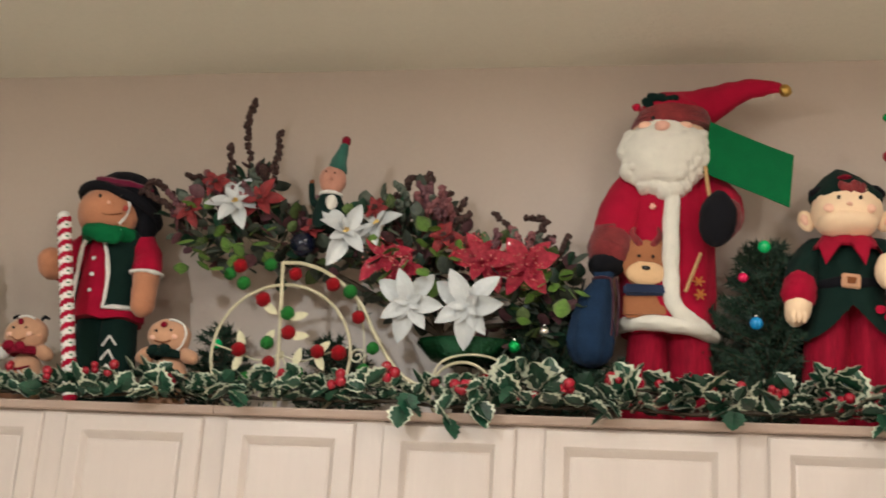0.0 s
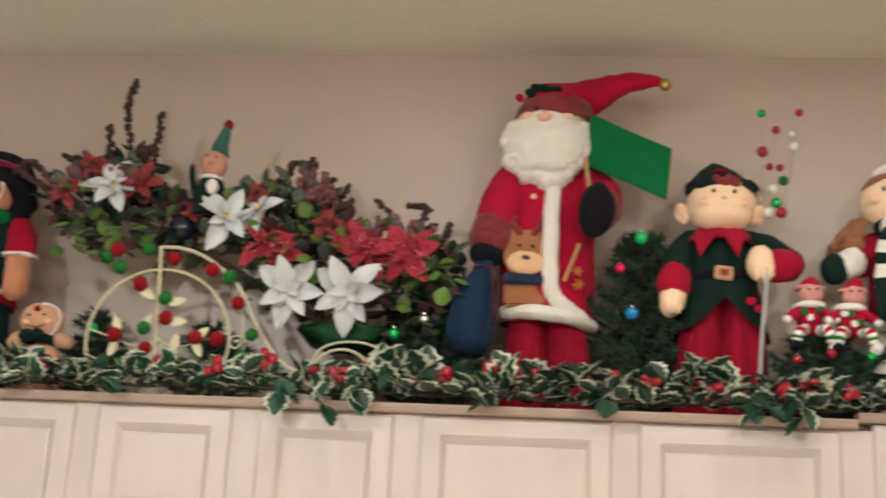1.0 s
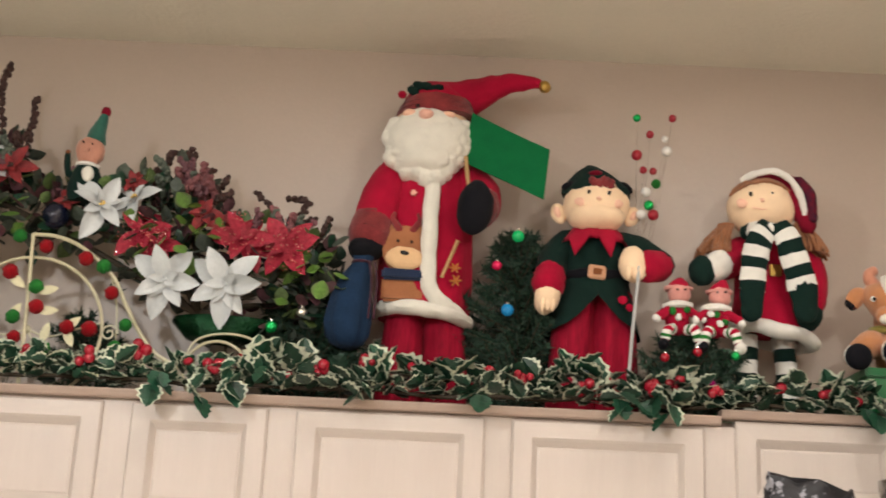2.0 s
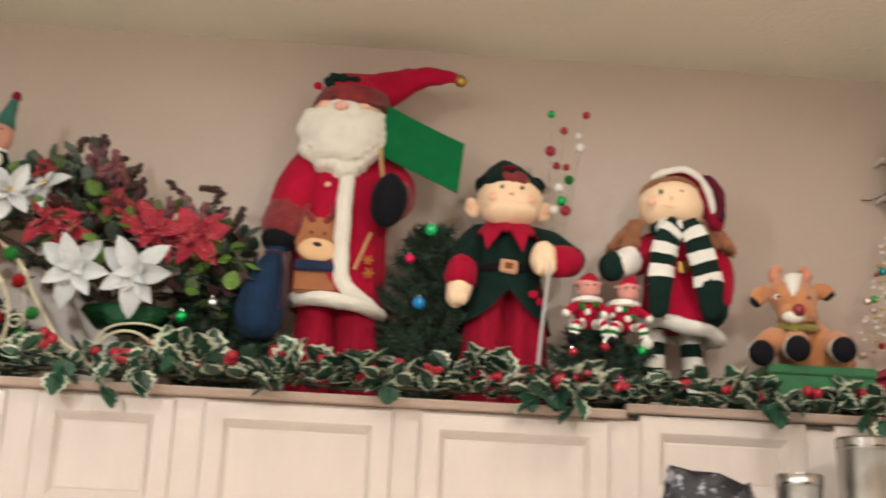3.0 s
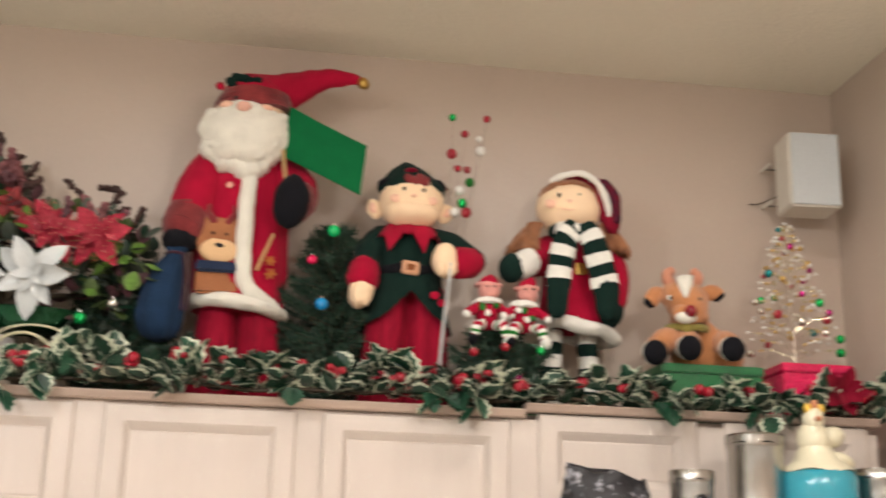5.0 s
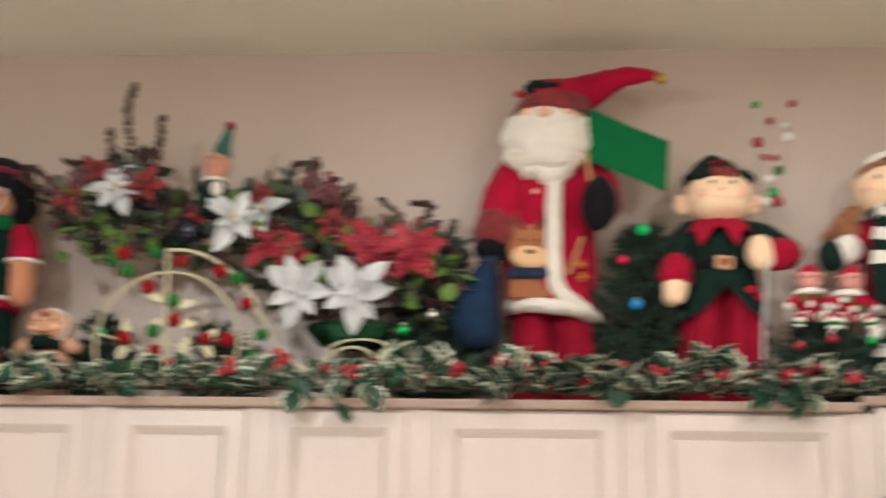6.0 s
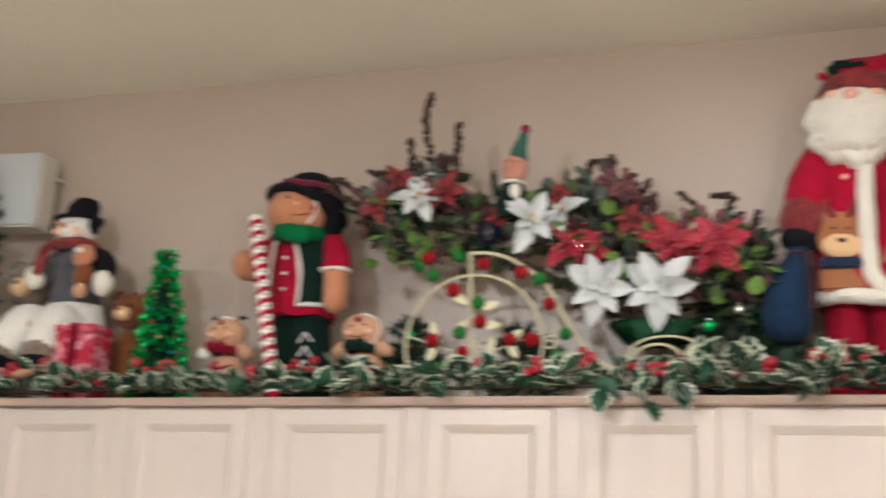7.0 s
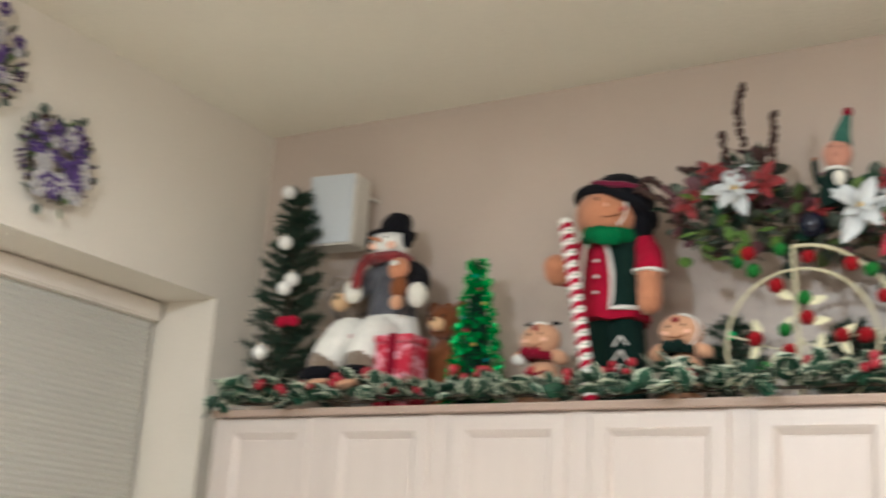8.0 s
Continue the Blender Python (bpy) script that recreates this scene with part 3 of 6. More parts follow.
def elf_doll():
    b = Build()
    y = 2.16
    trousers(b, (0.537, 0.634), y, TOP, 2.43, 0.052, 0.056, RED_SATIN, 1.1)
    b.loft([(0.585, y, 2.44, 0.082, 0.073), (0.585, y, 2.47, 0.074, 0.068), (0.585, y, 2.52, 0.078, 0.066), (0.585, y, 2.565, 0.06, 0.052)], GREEN_DARK, 40, 0.02, 5, seed=0.3)
    # flared skirt, cut up to a point at the front and with long side points
    vs, n, rows = [], 64, 6
    for i in range(rows + 1):
        for j in range(n):
            a = 2 * math.pi * j / n
            off = abs((a - 1.5 * math.pi + math.pi) % (2 * math.pi) - math.pi)
            hem = 2.405 - 0.062 * min(1, off / 1.0) - 0.016 * abs(math.sin(2.5 * off))
            t = i / rows
            g = 1 + 0.05 * t * math.sin(7 * a)
            vs.append((0.585 + (0.0805 + 0.026 * t) * g * math.cos(a), y + (0.072 + 0.016 * t) * g * math.sin(a), 2.452 + (hem - 2.452) * t))
    b.add(vs, [(i * n + j, i * n + (j + 1) % n, (i + 1) * n + (j + 1) % n, (i + 1) * n + j) for i in range(rows) for j in range(n)], GREEN_DARK)
    b.tube([(0.585 + 0.0765 * math.cos(a), y + 0.0705 * math.sin(a), 2.463) for a in np.linspace(0, 2 * math.pi, 41)], 0.011, BLACK, 8, 0.5)
    b.box((0.563, 2.078, 2.448), (0.603, 2.09, 2.478), TAN, 0.003)
    b.box((0.573, 2.076, 2.456), (0.593, 2.082, 2.470), BROWN, 0.001)
    # pointed collar
    vs, fs = [], []
    for k in range(24):
        a = 2 * math.pi * k / 24
        tip = k % 3 == 1
        r = 0.112 if tip else 0.094
        vs += [(0.585 + 0.045 * math.cos(a), y - 0.005 + 0.042 * math.sin(a), 2.588), (0.585 + r * 0.92 * math.cos(a), y - 0.008 + r * 0.82 * math.sin(a), 2.498 if tip else 2.543)]
    fs = [(2 * k, 2 * k + 1, (2 * k + 3) % 48, (2 * k + 2) % 48) for k in range(24)]
    b.add(vs, fs, RED)
    b.add([(p[0], p[1] + 0.004, p[2] - 0.004) for p in vs], fs, RED)
    # arms
    limb(b, [(0.522, 2.16, 2.545), (0.492, 2.14, 2.50), (0.481, 2.115, 2.455)], [0.036, 0.037, 0.034], GREEN_DARK)
    limb(b, [(0.481, 2.112, 2.455), (0.477, 2.10, 2.435)], [0.037, 0.038], RED)
    hand(b, (0.474, 2.092, 2.403), (0.029, 0.028, 0.042), (0, 12, 0))
    limb(b, [(0.648, 2.16, 2.545), (0.69, 2.14, 2.525), (0.728, 2.11, 2.492)], [0.036, 0.037, 0.034], GREEN_DARK)
    limb(b, [(0.722, 2.105, 2.488), (0.695, 2.085, 2.48)], [0.037, 0.037], RED)
    hand(b, (0.662, 2.07, 2.48), (0.033, 0.03, 0.041), (0, -10, 0))
    # head
    c, r = (0.586, 2.135, 2.633), (0.077, 0.066, 0.068)
    b.ball(c, r, SKIN, n=28)
    b.ball((0.586, 2.12, 2.60), (0.066, 0.058, 0.034), SKIN, n=20)
    face(b, c, r)
    for s in (-1, 1):
        b.ball((0.586 + 0.085 * s, 2.145, 2.615), (0.017, 0.012, 0.026), SKIN, (0, 20 * s, 0), n=14)
        b.ball((0.586 + 0.088 * s, 2.136, 2.615), (0.008, 0.006, 0.014), BLUSH, (0, 20 * s, 0), n=10)
    b.loft([(0.586, 2.145, 2.655, 0.079, 0.066), (0.586, 2.145, 2.668, 0.080, 0.067), (0.583, 2.147, 2.69, 0.064, 0.055), (0.579, 2.15, 2.715, 0.041, 0.036), (0.576, 2.152, 2.736, 0.012, 0.012)], GREEN_DARK, 30, 0.05, 6)
    for s in (-1, 1):
        b.ball((0.586 + 0.064 * s, 2.125, 2.678), (0.02, 0.016, 0.010), BLACK, (0, 28 * s, 0), n=12)
    for k in range(6):
        b.ball((0.572 + 0.008 * k, 2.082 + 0.002 * (k % 2), 2.675 - 0.003 * (k % 3)), (0.010, 0.009, 0.016), MAROON, (0, -20 + 8 * k, 0), n=8)
    b.ball((0.58, 2.105, 2.703), (0.016, 0.014, 0.007), RED_DARK, n=12)
    for k, (dx, dz) in enumerate(((0.64, 2.40), (0.655, 2.385))):
        b.ball((dx, 2.078, dz), (0.01, 0.004, 0.009), RED, n=8)
    return thing("elf_doll", b, "stuffed elf doll in dark green tunic and red trousers", "doll")


elf_doll().location.y = 0.035
b = Build()
b.tube(curve([(0.646, 2.052, 2.147), (0.656, 2.05, 2.30), (0.668, 2.045, 2.43), (0.670, 2.045, 2.47)]), 0.004, STONE_GREY, 8)
thing("thin_cane", b, "thin pale grey cane leaning in the elf doll's fist", "cane").location.y = 0.035


def girl_doll():
    b = Build()
    y = 2.17
    for k, x in enumerate((0.93, 1.022)):
        banded(b, [(x, y, TOP), (x + 0.003, y, 2.25), (x + (0.006 if k == 0 else -0.006), y, 2.38)], [0.028, 0.025, 0.025], [GREEN_DARK, WHITE], 9)
        b.ball((x, y - 0.02, TOP + 0.014), (0.028, 0.045, 0.016), BLACK, n=12)
    b.loft([(0.992, y, 2.355, 0.088, 0.074), (0.99, y, 2.38, 0.084, 0.07), (0.985, y, 2.45, 0.072, 0.062), (0.982, y, 2.52, 0.068, 0.056), (0.98, y, 2.57, 0.05, 0.046)], RED, 40, 0.06, 6, seed=2.0)
    ring = [(0.993 + 0.089 * math.cos(a), y + 0.075 * math.sin(a), 2.352 - 0.016 * math.cos(a) + 0.003 * math.sin(5 * a)) for a in np.linspace(0, 2 * math.pi, 41)]
    b.tube(ring, 0.017, WHITE, 10, 1.15, caps=False)
    b.box((0.975, 2.098, 2.478), (1.0, 2.107, 2.503), GOLD, 0.002)
    limb(b, [(0.93, 2.165, 2.548), (0.89, 2.14, 2.515), (0.862, 2.115, 2.497)], [0.036, 0.037, 0.034], RED)
    limb(b, [(0.862, 2.11, 2.498), (0.845, 2.10, 2.487)], [0.034, 0.033], WHITE)
    b.ball((0.82, 2.09, 2.478), (0.033, 0.028, 0.035), GREEN_DARK, n=16)
    limb(b, [(1.035, 2.165, 2.548), (1.072, 2.15, 2.51), (1.075, 2.13, 2.455), (1.065, 2.115, 2.42)], [0.038, 0.038, 0.036, 0.034], RED)
    b.ball((1.06, 2.105, 2.39), (0.03, 0.028, 0.035), GREEN_DARK, n=14)
    c, r = (0.965, 2.13, 2.643), (0.079, 0.07, 0.066)
    b.ball(c, r, SKIN, n=28)
    face(b, (0.951, 2.132, 2.645), r)
    # hair: fringe, bunches
    rng = random.Random(9)
    for k in range(46):
        a = -1.3 + 2.5 * k / 45
        low = radians(44 - 34 * max(0, abs(a) - 0.55) + rng.uniform(-4, 4))
        strand = []
        for q in range(5):
            el = radians(82) + (low - radians(82)) * q / 4
            strand.append((c[0] + 1.03 * r[0] * math.cos(el) * math.sin(a), c[1] - 1.03 * r[1] * math.cos(el) * math.cos(a), c[2] + 1.03 * r[2] * math.sin(el)))
        b.tube(strand, [0.005, 0.005, 0.0045, 0.004, 0.0025], HAIR, 6)
    for sx, zz in ((-1, 2.60), (1, 2.61)):
        for k in range(44):
            ox, oy = rng.uniform(-0.022, 0.022), rng.uniform(-0.022, 0.022)
            x0, w = 0.968 + sx * 0.074, rng.uniform(0, 6.3)
            pts = []
            for q in range(9):
                t = q / 8
                pts.append((x0 + sx * (0.012 + 0.034 * t) + ox * (0.4 + t) + 0.004 * math.sin(w + 5 * t), 2.125 + oy * (0.4 + t) + 0.004 * math.cos(w + 5 * t), zz - (0.062 + 0.02 * rng.random()) * t))
            b.tube(pts, [0.0055] * 8 + [0.003], HAIR, 5)
    # cap with a fleece brim, leaning to one side
    b.tube(curve([(0.918, 2.110, 2.703), (0.950, 2.088, 2.716), (0.988, 2.078, 2.718), (1.022, 2.078, 2.698), (1.046, 2.086, 2.662), (1.056, 2.098, 2.622)], 8), 0.0078, WHITE, 10)
    limb(b, [(0.968, 2.145, 2.692), (1.008, 2.14, 2.695), (1.038, 2.132, 2.675), (1.058, 2.12, 2.64), (1.066, 2.11, 2.60)], [0.04, 0.046, 0.044, 0.032, 0.02], RED_DARK, 16)
    limb(b, [(1.046, 2.100, 2.70), (1.068, 2.098, 2.665), (1.074, 2.096, 2.615)], [0.016, 0.018, 0.012], TARTAN, 12)
    # striped scarf
    banded(b, [(0.925, 2.12, 2.582), (0.945, 2.075, 2.574), (0.985, 2.068, 2.57), (1.015, 2.10, 2.582)], [0.019, 0.021, 0.021, 0.019], [GREEN_DARK, WHITE], 6, flat=0.7)
    banded(b, [(0.968, 2.066, 2.585), (0.94, 2.05, 2.545), (0.927, 2.05, 2.49), (0.922, 2.055, 2.43)], [0.022, 0.03, 0.031, 0.03], [GREEN_DARK, WHITE, GREEN_DARK, WHITE], 7, flat=0.45)
    limb(b, [(0.922, 2.055, 2.435), (0.92, 2.058, 2.385)], [0.029, 0.026], GREEN_DARK, flat=0.5)
    banded(b, [(0.985, 2.062, 2.588), (1.005, 2.05, 2.545), (1.022, 2.055, 2.49), (1.035, 2.06, 2.44)], [0.022, 0.03, 0.033, 0.034], [GREEN_DARK, WHITE], 6, flat=0.45)
    limb(b, [(1.036, 2.06, 2.443), (1.042, 2.065, 2.39)], [0.033, 0.028], GREEN_DARK, flat=0.5)
    return thing("girl_doll", b, "stuffed girl doll in red dress and striped scarf", "doll")


girl_doll().location.y = 0.035


def gingerbread_doll():
    b = Build()
    y = 2.17
    trousers(b, (-1.178, -1.098), y, TOP, 2.38, 0.044, 0.048, GREEN_DARK, 3.0)
    for k in range(3):
        zz = 2.22 + 0.035 * k
        for s in (-1, 1):
            b.tube([(-1.10 - 0.018 * s, 2.118, zz), (-1.10 + 0.0, 2.114, zz + 0.025)], 0.003, WHITE, 6)
    b.loft([(-1.14, y, 2.358, 0.09, 0.075), (-1.14, y, 2.40, 0.084, 0.07), (-1.14, y, 2.48, 0.078, 0.064), (-1.14, y, 2.55, 0.074, 0.058), (-1.14, y, 2.585, 0.05, 0.045)], RED, 40, 0.04, 6)
    # open waistcoat with fleece piping
    for s in (-1, 1):
        vs, fs, rows = [], [], 8
        for i in range(rows + 1):
            t = i / rows
            z = 2.575 - 0.185 * t
            inner = 0.008 + 0.032 * math.sin(math.pi * t * 0.62) + (-0.016 if s > 0 else 0.034)
            for j in range(7):
                a = math.acos(max(-1, min(1, inner / 0.095))) * (1 - j / 6) - 0.35 * (j / 6)
                vs.append((-1.14 + s * (0.088 * math.cos(a) + 0.002), y - 0.073 * math.sin(a) - 0.002, z - 0.012 * (1 - j / 6) * (1 if i == rows else 0)))
        fs = [(i * 7 + j, i * 7 + j + 1, i * 7 + j + 8, i * 7 + j + 7) for i in range(rows) for j in range(6)]
        b.add(vs, fs, GREEN_DARK)
        line = [Vector(vs[i * 7]) + Vector((0, -0.003, 0)) for i in range(rows + 1)] + [Vector(vs[rows * 7 + j]) + Vector((0, -0.003, 0)) for j in range(1, 7)]
        b.tube(line, 0.0055, WHITE, 6)
    for zz in (2.50, 2.46, 2.42):
        b.ball((-1.160, 2.097, zz), (0.006, 0.004, 0.006), WHITE, n=8)
    # arms
    limb(b, [(-1.075, 2.165, 2.555), (-1.045, 2.15, 2.51), (-1.035, 2.13, 2.475)], [0.036, 0.037, 0.036], RED)
    b.tube([(-1.033 + 0.037 * math.cos(a), 2.128 + 0.037 * math.sin(a), 2.468) for a in np.linspace(0, 6.3, 22)], 0.005, WHITE, 6)
    limb(b, [(-1.034, 2.13, 2.47), (-1.026, 2.11, 2.425), (-1.022, 2.10, 2.385)], [0.032, 0.031, 0.029], GINGER)
    limb(b, [(-1.205, 2.165, 2.55), (-1.235, 2.14, 2.51), (-1.25, 2.11, 2.48)], [0.036, 0.036, 0.034], RED)
    limb(b, [(-1.25, 2.11, 2.48), (-1.262, 2.09, 2.475), (-1.258, 2.075, 2.49)], [0.03, 0.032, 0.03], GINGER)
    # head, scarf, hat
    b.ball((-1.146, 2.115, 2.618), (0.076, 0.066, 0.067), GINGER, n=28)
    for s in (-1, 1):
        b.ball((-1.116 + 0.026 * s, 2.056 + 0.004 * s, 2.642), (0.0045, 0.003, 0.005), EYE, n=8)
        b.ball((-1.116 + 0.036 * s, 2.061 + 0.006 * s, 2.616), (0.009, 0.004, 0.008), BERRY_FELT, n=10)
    b.ball((-1.117, 2.052, 2.626), (0.005, 0.005, 0.005), BLUSH, n=8)
    b.tube(curve([(-1.148, 2.056, 2.604), (-1.118, 2.056, 2.597), (-1.090, 2.068, 2.604)]), 0.002, BROWN, 6)
    b.tube(curve([(-1.090, 2.076, 2.662), (-1.080, 2.084, 2.632), (-1.085, 2.083, 2.600), (-1.098, 2.078, 2.578)]), 0.0042, WHITE, 6)
    b.tube([(-1.14 + 0.058 * math.cos(a), 2.14 + 0.062 * math.sin(a), 2.562) for a in np.linspace(0, 2 * math.pi, 30)], 0.019, GREEN, 10, 0.7)
    limb(b, [(-1.17, 2.072, 2.562), (-1.14, 2.066, 2.556), (-1.10, 2.072, 2.548)], [0.018, 0.023, 0.02], GREEN, flat=0.6)
    rim = [(-1.132 + 0.098 * math.cos(a), 2.145 + 0.078 * math.sin(a), 2.642 - 0.026 * math.sin(a) - 0.026 * math.cos(a)) for a in np.linspace(0, 2 * math.pi, 37)]
    b.tube(rim, 0.012, BLACK, 10, 1.0, caps=False)
    b.ball((-1.126, 2.155, 2.656), (0.090, 0.080, 0.080), BLACK, (10, 8, 0), n=28)
    b.tube([(-1.126 + 0.085 * math.cos(a), 2.155 + 0.076 * math.sin(a), 2.690 - 0.012 * math.cos(a)) for a in np.linspace(4.1, 5.9, 14)], 0.008, cloth("magenta_band", (0.16, 0.01, 0.04)), 6)
    b.ball((-1.062, 2.155, 2.605), (0.026, 0.04, 0.05), BLACK, n=14)
    return thing("gingerbread_doll", b, "stuffed gingerbread boy doll in black hat and waistcoat", "doll")


gingerbread_doll().location.y = 0.025


def spiral_cane(p0, p1, radius, turns):
    """A rod wound with red and white bands."""
    b = Build()
    N, n = 120, 12
    p0, p1 = Vector(p0), Vector(p1)
    d = (p1 - p0).normalized()
    s = d.cross(Vector((0, 1, 0))).normalized()
    u = s.cross(d)
    vs = [p0 + (p1 - p0) * i / N + radius * (math.cos(2 * math.pi * j / n) * s + math.sin(2 * math.pi * j / n) * u) for i in range(N + 1) for j in range(n)]
    b.v = [tuple(v) for v in vs]
    for i in range(N):
        for j in range(n):
            k = (turns * i / N + j / n) % 1
            b.f.append([i * n + j, i * n + (j + 1) % n, (i + 1) * n + (j + 1) % n, (i + 1) * n + j])
            b.m.append(b.slot(RED if k < 0.42 else (WHITE if not 0.67 < k < 0.75 else GREEN)))
    b.ball(p0, radius, RED, n=12)
    b.ball(p1, radius, WHITE, n=12)
    return b


thing("candy_cane_pole", spiral_cane((-1.122, 2.03, 2.150), (-1.207, 2.04, 2.575), 0.0165, 15), "tall red and white striped candy cane pole", "candy cane")


def small_gingerbread(x, scarf, label, lean):
    b = Build()
    y = 2.12
    b.ball((x + 0.004, y, 2.20), (0.046, 0.036, 0.066), TAN, n=20)
    b.ball((x, y - 0.012, 2.305), (0.053, 0.036, 0.043), TAN, (0, lean, 0), n=22)
    for s in (-1, 1):
        b.ball((x + 0.052 * s, y - 0.012, 2.262), (0.026, 0.019, 0.019), TAN, (0, 25 * s, 0), n=12)
        b.ball((x + 0.03 * s, y - 0.014, TOP + 0.026), (0.024, 0.028, 0.026), TAN, n=12)
        if lean < 0:
            b.tube(curve([(x + 0.026 * s, y, 2.338), (x + 0.034 * s, y, 2.352), (x + 0.046 * s, y, 2.348)]), 0.004, BLACK, 6)
        b.ball((x + 0.017 * s, y - 0.046, 2.315), 0.0035, EYE, n=8)
        b.ball((x + 0.026 * s, y - 0.044, 2.30), (0.008, 0.004, 0.006), BLUSH, n=8)
    b.ball((x, y - 0.048, 2.328), (0.008, 0.006, 0.007), RED_DARK, n=10)
    b.tube(curve([(x - 0.018, y - 0.046, 2.292), (x, y - 0.049, 2.285), (x + 0.018, y - 0.046, 2.292)]), 0.0016, BROWN, 5)
    arc = np.linspace(-0.9, 1.5, 14) if lean > 0 else np.linspace(1.0, 1.9, 8)
    b.tube([(x + 0.049 * math.cos(a), y - 0.03, 2.305 + 0.040 * math.sin(a)) for a in arc], 0.0028, WHITE, 6)
    b.tube([(x + 0.036 * math.cos(a), y - 0.008 + 0.034 * math.sin(a), 2.264) for a in np.linspace(0, 2 * math.pi, 26)], 0.010, scarf, 8)
    for s in (-1, 1):
        b.ball((x - 0.006 + 0.015 * s, y - 0.05, 2.270), (0.016, 0.008, 0.012), scarf, (0, 18 * s, 0), n=10)
        b.tube([(x + s * 0.02, y - 0.035, 2.205), (x + s * 0.008, y - 0.038, 2.215)], 0.0025, WHITE, 6)
    b.tube(curve([(x - 0.03, y - 0.03, 2.225), (x, y - 0.038, 2.218), (x + 0.03, y - 0.03, 2.225)]), 0.003, RED_DARK, 6)
    if lean < 0:
        b.ball((x - 0.045, y - 0.03, 2.255), (0.020, 0.017, 0.015), WHITE, n=12)
    return thing("gingerbread_plush", b, label, "plush toy", "small gingerbread plush toys")


small_gingerbread(-1.296, RED_DARK, "small tan gingerbread plush with a dark red scarf", -6)
small_gingerbread(-0.936, GREEN_DARK, "small tan gingerbread plush with a dark green bow", 8)


def snowman_doll():
    b = Build()
    y = 2.17
    b.loft([(-1.80, y, TOP, 0.09, 0.07), (-1.80, y, 2.25, 0.095, 0.075), (-1.80, y, 2.36, 0.085, 0.07), (-1.80, y, 2.41, 0.075, 0.06)], WHITE, 32, 0.03, 5)
    b.loft([(-1.80, y, 2.395, 0.072, 0.06), (-1.80, y, 2.45, 0.066, 0.056), (-1.80, y, 2.53, 0.062, 0.05), (-1.80, y, 2.565, 0.045, 0.04)], GREY, 32, 0.03, 5)
    for x, dx in ((-1.885, -0.03), (-1.795, 0.0)):
        limb(b, [(x + 0.02, 2.15, 2.33), (x, 2.09, 2.345), (x + dx * 0.5, 2.05, 2.30), (x + dx, 2.035, 2.26)], [0.055, 0.057, 0.05, 0.045], WHITE)
        limb(b, [(x + dx, 2.035, 2.262), (x + dx, 2.028, 2.247)], [0.048, 0.047], TAUPE)
        b.ball((x + dx - 0.005, 2.015, 2.228), (0.055, 0.05, 0.026), BLACK, (0, -10, 0), n=18)
        b.ball((x + dx - 0.008, 2.005, 2.205), (0.052, 0.042, 0.014), TAN, (14, -10, 0), n=16)
    b.ball((-1.842, 2.05, 2.335), (0.012, 0.008, 0.012), RED, n=8)
    limb(b, [(-1.845, 2.165, 2.545), (-1.875, 2.14, 2.51), (-1.882, 2.11, 2.48)], [0.03, 0.03, 0.028], GREY)
    b.ball((-1.885, 2.095, 2.475), (0.028, 0.026, 0.034), CREAM, n=14)
    limb(b, [(-1.755, 2.165, 2.545), (-1.71, 2.15, 2.52), (-1.688, 2.12, 2.475)], [0.03, 0.03, 0.028], BLACK)
    b.ball((-1.682, 2.105, 2.455), (0.028, 0.026, 0.036), CREAM, n=14)
    b.ball((-1.805, 2.14, 2.612), (0.056, 0.05, 0.045), WHITE, n=22)
    for s in (-1, 1):
        b.ball((-1.805 + 0.03 * s, 2.098, 2.60), (0.014, 0.006, 0.012), BLUSH, n=10)
        b.ball((-1.805 + 0.017 * s, 2.094, 2.622), 0.004, EYE, n=8)
    limb(b, [(-1.808, 2.092, 2.612), (-1.822, 2.06, 2.616)], [0.008, 0.003], GINGER, 8)
    b.tube([(-1.803 + 0.05 * math.cos(a), 2.15 + 0.045 * math.sin(a), 2.57) for a in np.linspace(0, 2 * math.pi, 26)], 0.016, MAROON, 8)
    limb(b, [(-1.84, 2.09, 2.565), (-1.855, 2.075, 2.53), (-1.86, 2.07, 2.49)], [0.014, 0.017, 0.016], MAROON, flat=0.5)
    b.loft([(-1.80, 2.145, 2.638, 0.068, 0.058), (-1.80, 2.145, 2.646, 0.068, 0.058), (-1.798, 2.147, 2.65, 0.048, 0.044), (-1.795, 2.15, 2.68, 0.044, 0.04), (-1.79, 2.15, 2.698, 0.03, 0.028)], BLACK, 26, 0.02, 4)
    b.ball((-1.862, 2.13, 2.625), (0.014, 0.02, 0.03), BLACK, n=10)
    b.ball((-1.742, 2.13, 2.625), (0.014, 0.02, 0.03), BLACK, n=10)
    # a gingerbread figure held in the arm
    b.ball((-1.735, 2.085, 2.525), (0.03, 0.022, 0.032), GINGER, n=14)
    b.ball((-1.73, 2.085, 2.475), (0.026, 0.02, 0.034), BROWN, n=14)
    b.ball((-1.728, 2.075, 2.43), (0.02, 0.018, 0.02), TAN, n=12)
    b.ball((-1.735, 2.062, 2.535), (0.014, 0.006, 0.008), WHITE, n=8)
    return thing("snowman_doll", b, "sitting white snowman doll with black hat and boots", "doll")


snowman_doll().location.y = 0.030


